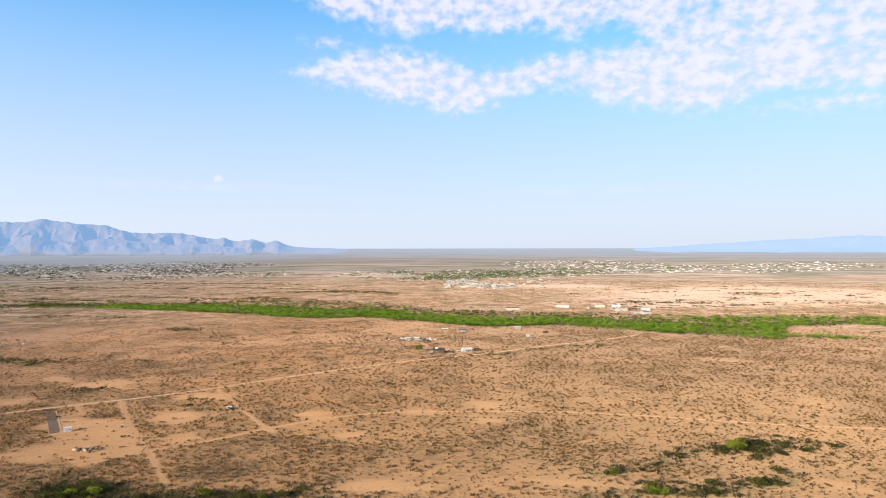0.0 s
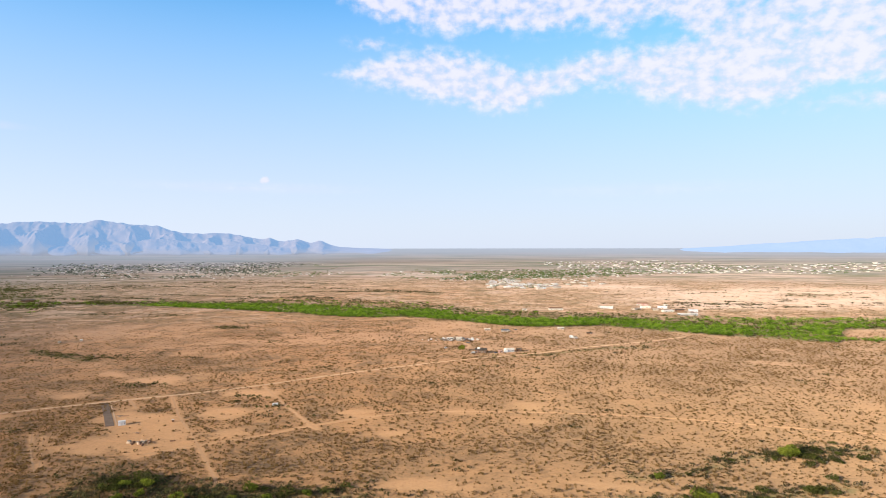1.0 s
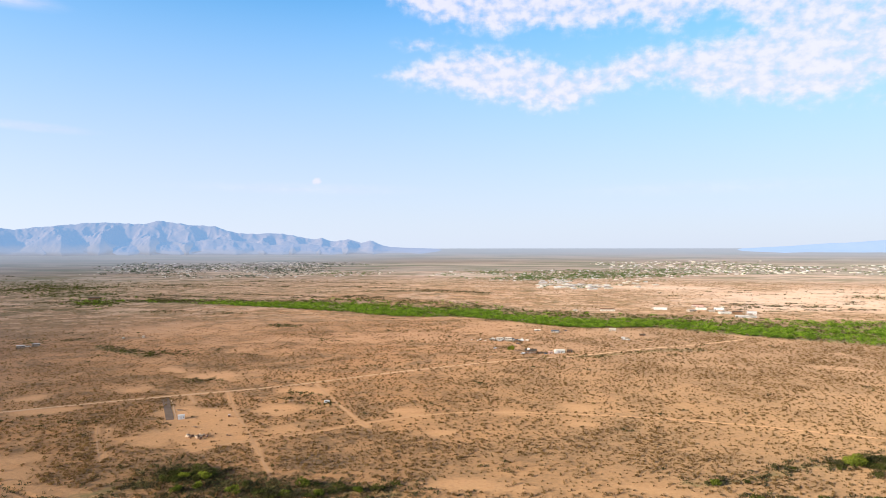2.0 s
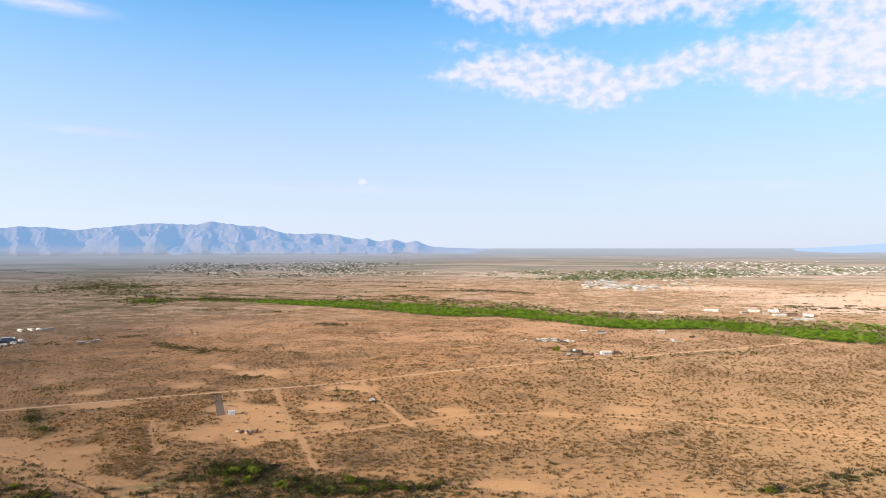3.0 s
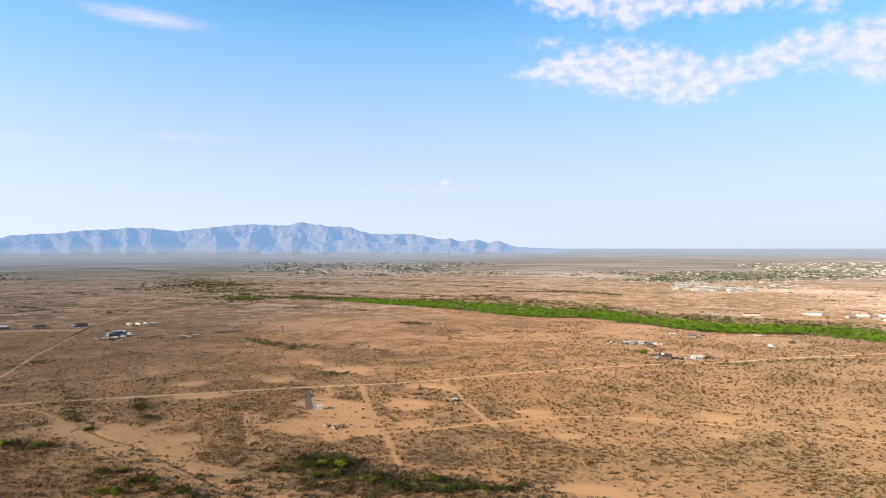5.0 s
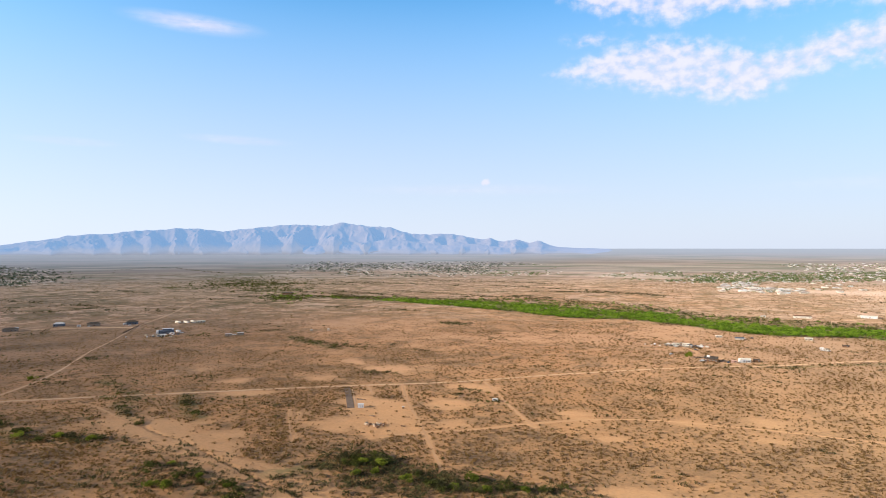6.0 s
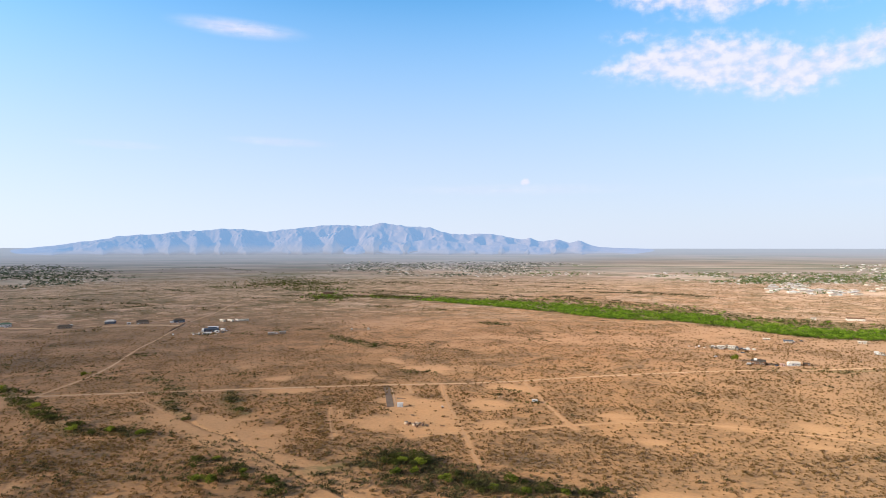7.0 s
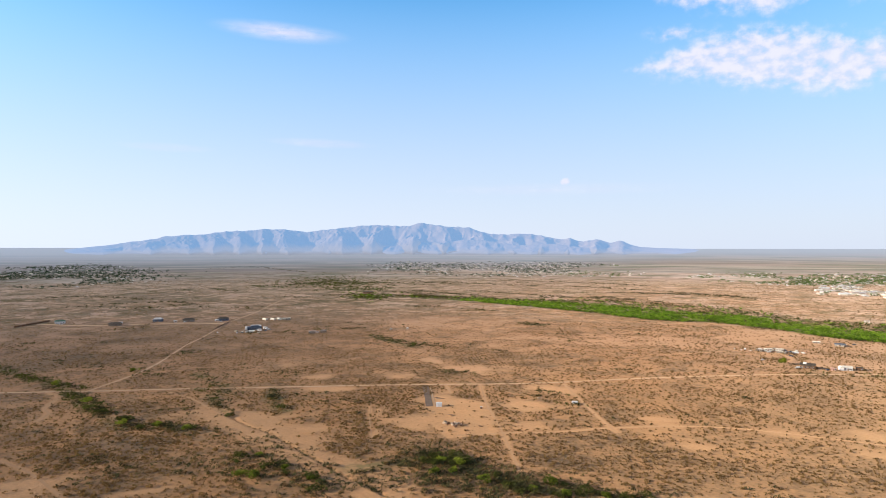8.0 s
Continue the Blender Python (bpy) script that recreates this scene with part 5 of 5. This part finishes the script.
for n, (x, y) in enumerate(CARS):
    turn = rng.uniform(0, 360)
    if n < 4:
        settle(car_kinds[n], x, y, turn)
    else:
        settle(copy_thing(car_kinds[int(rng.choice([0, 0, 1, 2, 3]))], Matrix()), x, y, turn)
for n, (x, y, turn) in enumerate(((-47, 856, 20), (-619, 706, 42), (-801, 796, -20), (-791, 804, -15), (-784, 812, -25), (-775, 819, 60), (-35, 860, 5), (322, 1388, -10), (377, 1385, -20), (-612, 722, 40))):
    if n < 2:
        settle(home_kinds[n], x, y, turn)
    else:
        settle(copy_thing(home_kinds[n % 2 if n > 6 else 0], Matrix()), x, y, turn).scale = (1.6, 1.1, 0.9) if x < -750 else (1, 1, 1)

def scrap_yard(label, x, y, turn, wide, deep, count):
    """A sprawl of old boards, crates, drums and sheet metal."""
    yard = thing("scrap_pile", label, "scrap", at_=(x, y), turn=turn)
    for k in range(count):
        px, py = rng.normal() * wide * 0.45, rng.normal() * deep * 0.45
        kind_ = k % 4
        if kind_ == 0:
            bm, m, nm = boxes((-2.2, 2.2, -1.1, 1.1, -0.1, rng.uniform(0.8, 2.2)), bevel=0.06), (CREAM, WHITE, WOOD)[k % 3], "crate"
        elif kind_ == 1:
            bm, m, nm = boxes((-2.4, 2.4, -1.1, 1.1, 0.1, 0.22)), (CREAM, RUST)[k // 4 % 2], "metal_sheet"
        elif kind_ == 2:
            bm, m, nm = bmesh.new(), (RUST, SLATE, WHITE)[k % 3], "drum"
            bmesh.ops.create_cone(bm, cap_ends=True, segments=12, radius1=0.6, radius2=0.6, depth=1.3, matrix=Matrix.Translation((0, 0, 0.6)))
        else:
            bm, m, nm = boxes((-2.0, 2.0, -0.12, 0.12, 0, 0.2), (-1.8, 1.9, 0.3, 0.55, 0.05, 0.3)), WOOD, "board"
        p = part(nm, bm, m, yard)
        p.matrix_basis = pose(px, py, height(x, y) * 0, 0, 0, rng.uniform(0, 360))


scrap_yard("sprawling pile of pale scrap beside mobile homes", -40, 857, 8, 36, 15, 70)
scrap_yard("yard clutter beside a slate blue house", -712, 676, 44, 22, 14, 30)
scrap_yard("small pile of scrap beside a dirt track", 120, 893, 0, 8, 4, 9)

# houses past the road to the mountains
blue = house("long slate blue house with a raised, pale-roofed middle", 20, 11, 4.2, SLATE, SLATE, 0.0, windows=5, porch=True)
part("upper_storey", boxes((-5, 7, -1.0, 5.0, 4.56, 6.6), bevel=0.05), SLATE, blue)
part("upper_roof", boxes((-5.5, 7.5, -1.5, 5.5, 6.61, 6.95)), WHITE, blue, "pale flat roof")
part("side_wall", boxes((-13.5, -10.02, -4.0, 1.5, -0.4, 3.2)), WHITE, blue, "white stucco wall")
settle(blue, -720, 694, 44)
settle(house("white garage beside a slate blue house", 9, 8, 3.2, WHITE, TIN, 0.2, windows=1), -735, 715, 44)
settle(house("slate ranch house with a dark hipped shingle roof", 17, 11, 3.6, SLATE, SHINGLE, 0.42, hip=4.5), -858, 757, 40)
settle(house("grey ranch house with a dark hipped shingle roof", 18, 11, 3.6, WOOD, SHINGLE, 0.42, hip=4.5), -894, 717, 50)
settle(house("dark ranch house with a pale metal roof", 14, 11, 3.8, SLATE, TIN, 0.38, hip=3.5), -938, 692, 40)
settle(house("grey-green ranch house with a dull roof", 19, 11, 3.2, WOOD, SHINGLE, 0.34, hip=4.5), -943, 620, 56)
settle(house("house with a green metal roof", 15, 10, 3.6, WHITE, MOSS, 0.42, hip=3.5), -1047, 594, 60)
for x, y, turn in ((-705, 690, 20), (-741, 700, 60), (-716, 712, 10), (-700, 668, 44), (-860, 745, 48), (-905, 700, 50), (-1030, 585, 60), (-960, 640, 20)):
    settle(house("small pale outbuilding in a dirt yard", 5, 4, 2.4, WHITE, TIN, 0.2, "outbuildings", windows=1), x, y, turn)
# houses across the river belt
settle(house("pale house with a red-brown roof", 26, 13, 3.4, CREAM, BROWN, 0.25, windows=4), 138, 1283, 4)
settle(house("long white house with dark openings and a pale roof", 24, 11, 3.6, WHITE, CREAM, 0.15, windows=5), 244, 1322, -6)
settle(house("cream house under a red-brown roof", 22, 12, 4.0, PINK, BROWN, 0.25, windows=3), 334, 1402, -8)
settle(house("cream block house across the river belt", 17, 12, 4.0, CREAM, STUCCO, 0.0, windows=3), 323, 1332, 6)
settle(house("white flat-roofed house across the river belt", 18, 12, 4.0, WHITE, CREAM, 0.0, windows=4), 356, 1330, -12)
settle(house("wide pale shed across the river belt", 20, 12, 3.2, CREAM, TIN, 0.12, windows=2), 345, 1252, 8)
settle(house("dark barn beside pale sheds", 16, 10, 3.6, BROWN, SHINGLE, 0.2, windows=1), 370, 1262, -6)
settle(house("white house with a low gable", 16, 11, 3.8, WHITE, TIN, 0.2, windows=3), 393, 1254, -20)
settle(house("small pale hut beside the river belt", 8, 6, 3.0, CREAM, TILE, 0.2, windows=1), 76, 1270, 0)
arcade = thing("arcade", "long low white arcade with dark bays", "arcade", at_=(362, 1186), turn=-10)
part("back_wall", boxes((-17, 17, 2.0, 2.4, -0.4, 3.4)), WHITE, arcade)
part("roof", boxes((-17.5, 17.5, -2.8, 2.8, 3.41, 3.8), bevel=0.05), WHITE, arcade)
for k in range(9):
    part("pillar", boxes((-16.6 + k * 4.1, -15.8 + k * 4.1, -2.5, -1.8, -0.4, 3.4)), WHITE, arcade)
for x, y, w, turn in ((292, 1290, 8, 30), (302, 1296, 7, 0), (234, 1334, 8, 30), (380, 1226, 9, 20), (330, 1280, 11, -10)):
    settle(house("low pale building across the river belt", w, 8, 3.2, STUCCO, TILE, 0.15, "river buildings", windows=2), x, y, turn)
settle(house("lone dark barn beside a green thicket", 26, 10, 4.0, BROWN, SHINGLE, 0.3, windows=2), -1041, 1410, 40)

# two white water tanks on the plain
for x, y in ((-545, 796), (-527, 813)):
    tank = thing("water_tank", "squat white water tank on bare soil", "tank", "water tanks", at_=(x, y))
    bm = bmesh.new()
    bmesh.ops.create_cone(bm, cap_ends=True, segments=24, radius1=2.0, radius2=2.0, depth=2.4, matrix=Matrix.Translation((0, 0, 1.0)))
    part("shell", bm, STUCCO, tank)
    bm = bmesh.new()
    bmesh.ops.create_cone(bm, cap_ends=True, segments=24, radius1=2.1, radius2=0.3, depth=0.5, matrix=Matrix.Translation((0, 0, 2.46)))
    part("lid", bm, TIN, tank)


def wall_run(name, label, category, line, tall, thick, mat):
    """A long low wall of posts and panels along a line."""
    ob = new(name)
    tagged(ob, label, category)
    for (ax, ay), (bx_, by_) in zip(line[:-1], line[1:]):
        turn = math.degrees(math.atan2(by_ - ay, bx_ - ax))
        half = math.hypot(bx_ - ax, by_ - ay) / 2
        p = part("panel", boxes((-half, half, -thick / 2, thick / 2, -0.3, tall)), mat, ob)
        p.matrix_world = pose((ax + bx_) / 2, (ay + by_) / 2, height((ax + bx_) / 2, (ay + by_) / 2), 0, 0, turn)
        q = part("post", boxes((-0.12, 0.12, -0.12, 0.12, -0.4, tall + 0.25)), WOOD, ob)
        q.matrix_world = pose(ax, ay, height(ax, ay), 0, 0, turn)


wall_run("windbreak_fence", "dark wooden windbreak fence beside a dirt yard", "fence", smooth_line([(-1047, 525), (-1070, 565), (-1091, 602)], 8), 2.2, 0.15, BROWN)
wall_run("roadside_fence", "dark board fence along a dirt road", "fence", smooth_line([(-775, 668), (-800, 702), (-830, 745)], 9), 1.2, 0.12, BROWN)

# rubble heap and odds and ends on the cleared lot
heap = thing("rubble_heap", "heap of pale rubble and boards on bare dirt", "rubble", at_=(-213, 388))
for k in range(26):
    bm = bmesh.new()
    bmesh.ops.create_icosphere(bm, subdivisions=1, radius=1)
    for v in bm.verts:
        v.co *= rng.uniform(0.75, 1.2)
    s = rng.uniform(0.45, 1.35)
    p = part("stone" if k % 4 else "board", bm, (BROWN, STONE, RUST, STONE, WOOD)[k % 5], heap)
    p.matrix_basis = pose(rng.normal() * 3.0, rng.normal() * 2.4, s * 0.5, rng.uniform(0, 90), 0, rng.uniform(0, 360)) @ Matrix.Diagonal((s * 1.3, s, s * 0.7, 1))
bin_ = thing("storage_bin", "small dark storage bin on a cleared lot", "bin", at_=(-217, 437), turn=25)
part("body", boxes((-0.8, 0.8, -0.7, 0.7, -0.1, 1.5), bevel=0.05), BROWN, bin_)
part("lid", boxes((-0.86, 0.86, -0.76, 0.76, 1.505, 1.62), bevel=0.03), WHITE, bin_)
for x, y, wide_ in ((-261, 449, 2.2), (-227, 408, 1.3), (-196, 393, 1.2)):
    debris = thing("debris_pile", "small dark pile of boards and earth on bare dirt", "debris", "debris piles", at_=(x, y))
    for k in range(7):
        part("board", boxes((-wide_, wide_, -0.15, 0.15, 0.0, 0.25), bevel=0.03), (BROWN, WOOD, RUST)[k % 3], debris).matrix_basis = pose(rng.normal() * wide_ * 0.5, rng.normal() * 0.5, 0.1 + 0.09 * k, rng.uniform(-12, 12), rng.uniform(-8, 8), rng.uniform(-25, 25))
pile = thing("rock_pile", "low pile of pale stones by a bush", "rocks", at_=(-193, 491))
for k in range(8):
    bm = bmesh.new()
    bmesh.ops.create_icosphere(bm, subdivisions=1, radius=0.55)
    for v in bm.verts:
        v.co *= rng.uniform(0.75, 1.2)
    part("stone", bm, STONE, pile).matrix_basis = pose(rng.normal() * 1.1, rng.normal() * 0.8, 0.2, 0, 0, rng.uniform(0, 360))

# towns on the plain
rng = np.random.default_rng(33)
town_kinds = [house("pale desert town house under a low roof", w, d, 3.2, a, b, p, "town houses", windows=2) for w, d, a, b, p in
              ((17, 11, CREAM, TILE, 0.3), (15, 10, STUCCO, TIN, 0.25), (20, 12, CREAM, WHITE, 0.0), (14, 9, WHITE, TIN, 0.3), (22, 13, CREAM, TILE, 0.25))]
TOWNS = [  # outline, houses, trees, size
    ([(-463, 2882), (-51, 2440), (260, 2560), (493, 2800), (760, 2980), (640, 3300), (214, 3300), (-234, 3191)], 420, 1700, 0.56),
    ([(640, 2950), (1070, 2946), (1300, 3400), (904, 3890), (300, 3800), (420, 3350)], 420, 650, 0.6),
    ([(11, 2082), (112, 1935), (320, 2060), (400, 2300), (371, 2411), (195, 2560), (12, 2369)], 120, 45, 0.9),
    ([(-1770, 2586), (-1340, 2420), (-1111, 2627), (-662, 2870), (-803, 3482), (-1327, 3670), (-2172, 3172)], 900, 1300, 0.38),
    ([(910, 2846), (1176, 2860), (2051, 2996), (2252, 3289), (1700, 3500), (1200, 3500)], 190, 220, 0.65),
    ([(-2010, 940), (-1921, 1190), (-2274, 1615), (-2900, 2050), (-3190, 1932), (-3267, 1578), (-2700, 1000)], 260, 1900, 0.5),
]
lots, shade = [], []
for outline, houses, trees, size in TOWNS:
    xs, ys = [p[0] for p in outline], [p[1] for p in outline]
    for count, store in ((houses, lots), (trees, shade)):
        px, py = rng.uniform(min(xs), max(xs), count * 6), rng.uniform(min(ys), max(ys), count * 6)
        built = soft_noise(px, py * 0.6, 240, 17, 2) + rng.uniform(-0.12, 0.12, count * 6) > 0.42
        ok = built & inside(px + rng.normal(size=count * 6) * 55, py + rng.normal(size=count * 6) * 90, outline)
        store += [(x, y, size) for x, y in list(zip(px[ok], py[ok]))[:count]]
lots.sort(key=lambda p: math.hypot(p[0], p[1]))
for n, (x, y, size) in enumerate(lots[:280]):
    turn = rng.choice([20, 110, 200, 290]) + rng.uniform(-6, 6)
    if n < 5:
        settle(town_kinds[n], x, y, turn)
    else:
        k = size * rng.uniform(0.8, 1.2)
        copy_thing(town_kinds[int(rng.integers(5))], pose(x, y, height(x, y), 0, 0, turn) @ Matrix.Diagonal((k, k, k, 1)))
V, F, M = [], [], []
for x, y, size in lots[280:]:
    bm = boxes((-9, 9, -6, 6, -1, 3.2), (-9.5, 9.5, -6.5, 6.5, 3.21, 4.2))
    bmesh.ops.rotate(bm, verts=bm.verts, matrix=Matrix.Rotation(rng.uniform(0, 6), 3, "Z"))
    base = len(V)
    k = size * rng.uniform(0.7, 1.3)
    z0 = height(x, y)
    V += [(v.co.x * k + x, v.co.y * k + y, v.co.z * k + z0) for v in bm.verts]
    bm.verts.index_update()
    F += [[v.index + base for v in f.verts] for f in bm.faces]
    M += [int(rng.integers(5))] * len(bm.faces)
    bm.free()
tagged(new("far_houses", sheet_mesh("far_houses", V, F, [WHITE, CREAM, TIN, CREAM, TILE], M)), "distant pale houses of the towns on the plain", "houses", kind="stuff")
for label, leaves, ok in (("dark green shade trees between the town houses", SHADE, lambda p: p[0] < -1000), ("green shade trees between the town houses", GARDEN, lambda p: p[0] >= -1000)):
    spots_ = np.array([p[:2] for p in shade if ok(p)])
    scatter("town_trees", label, "trees", spots_[:, 0], spots_[:, 1], rng.uniform(0.7, 1.5, len(spots_)), wood_shapes, leaves, rng)
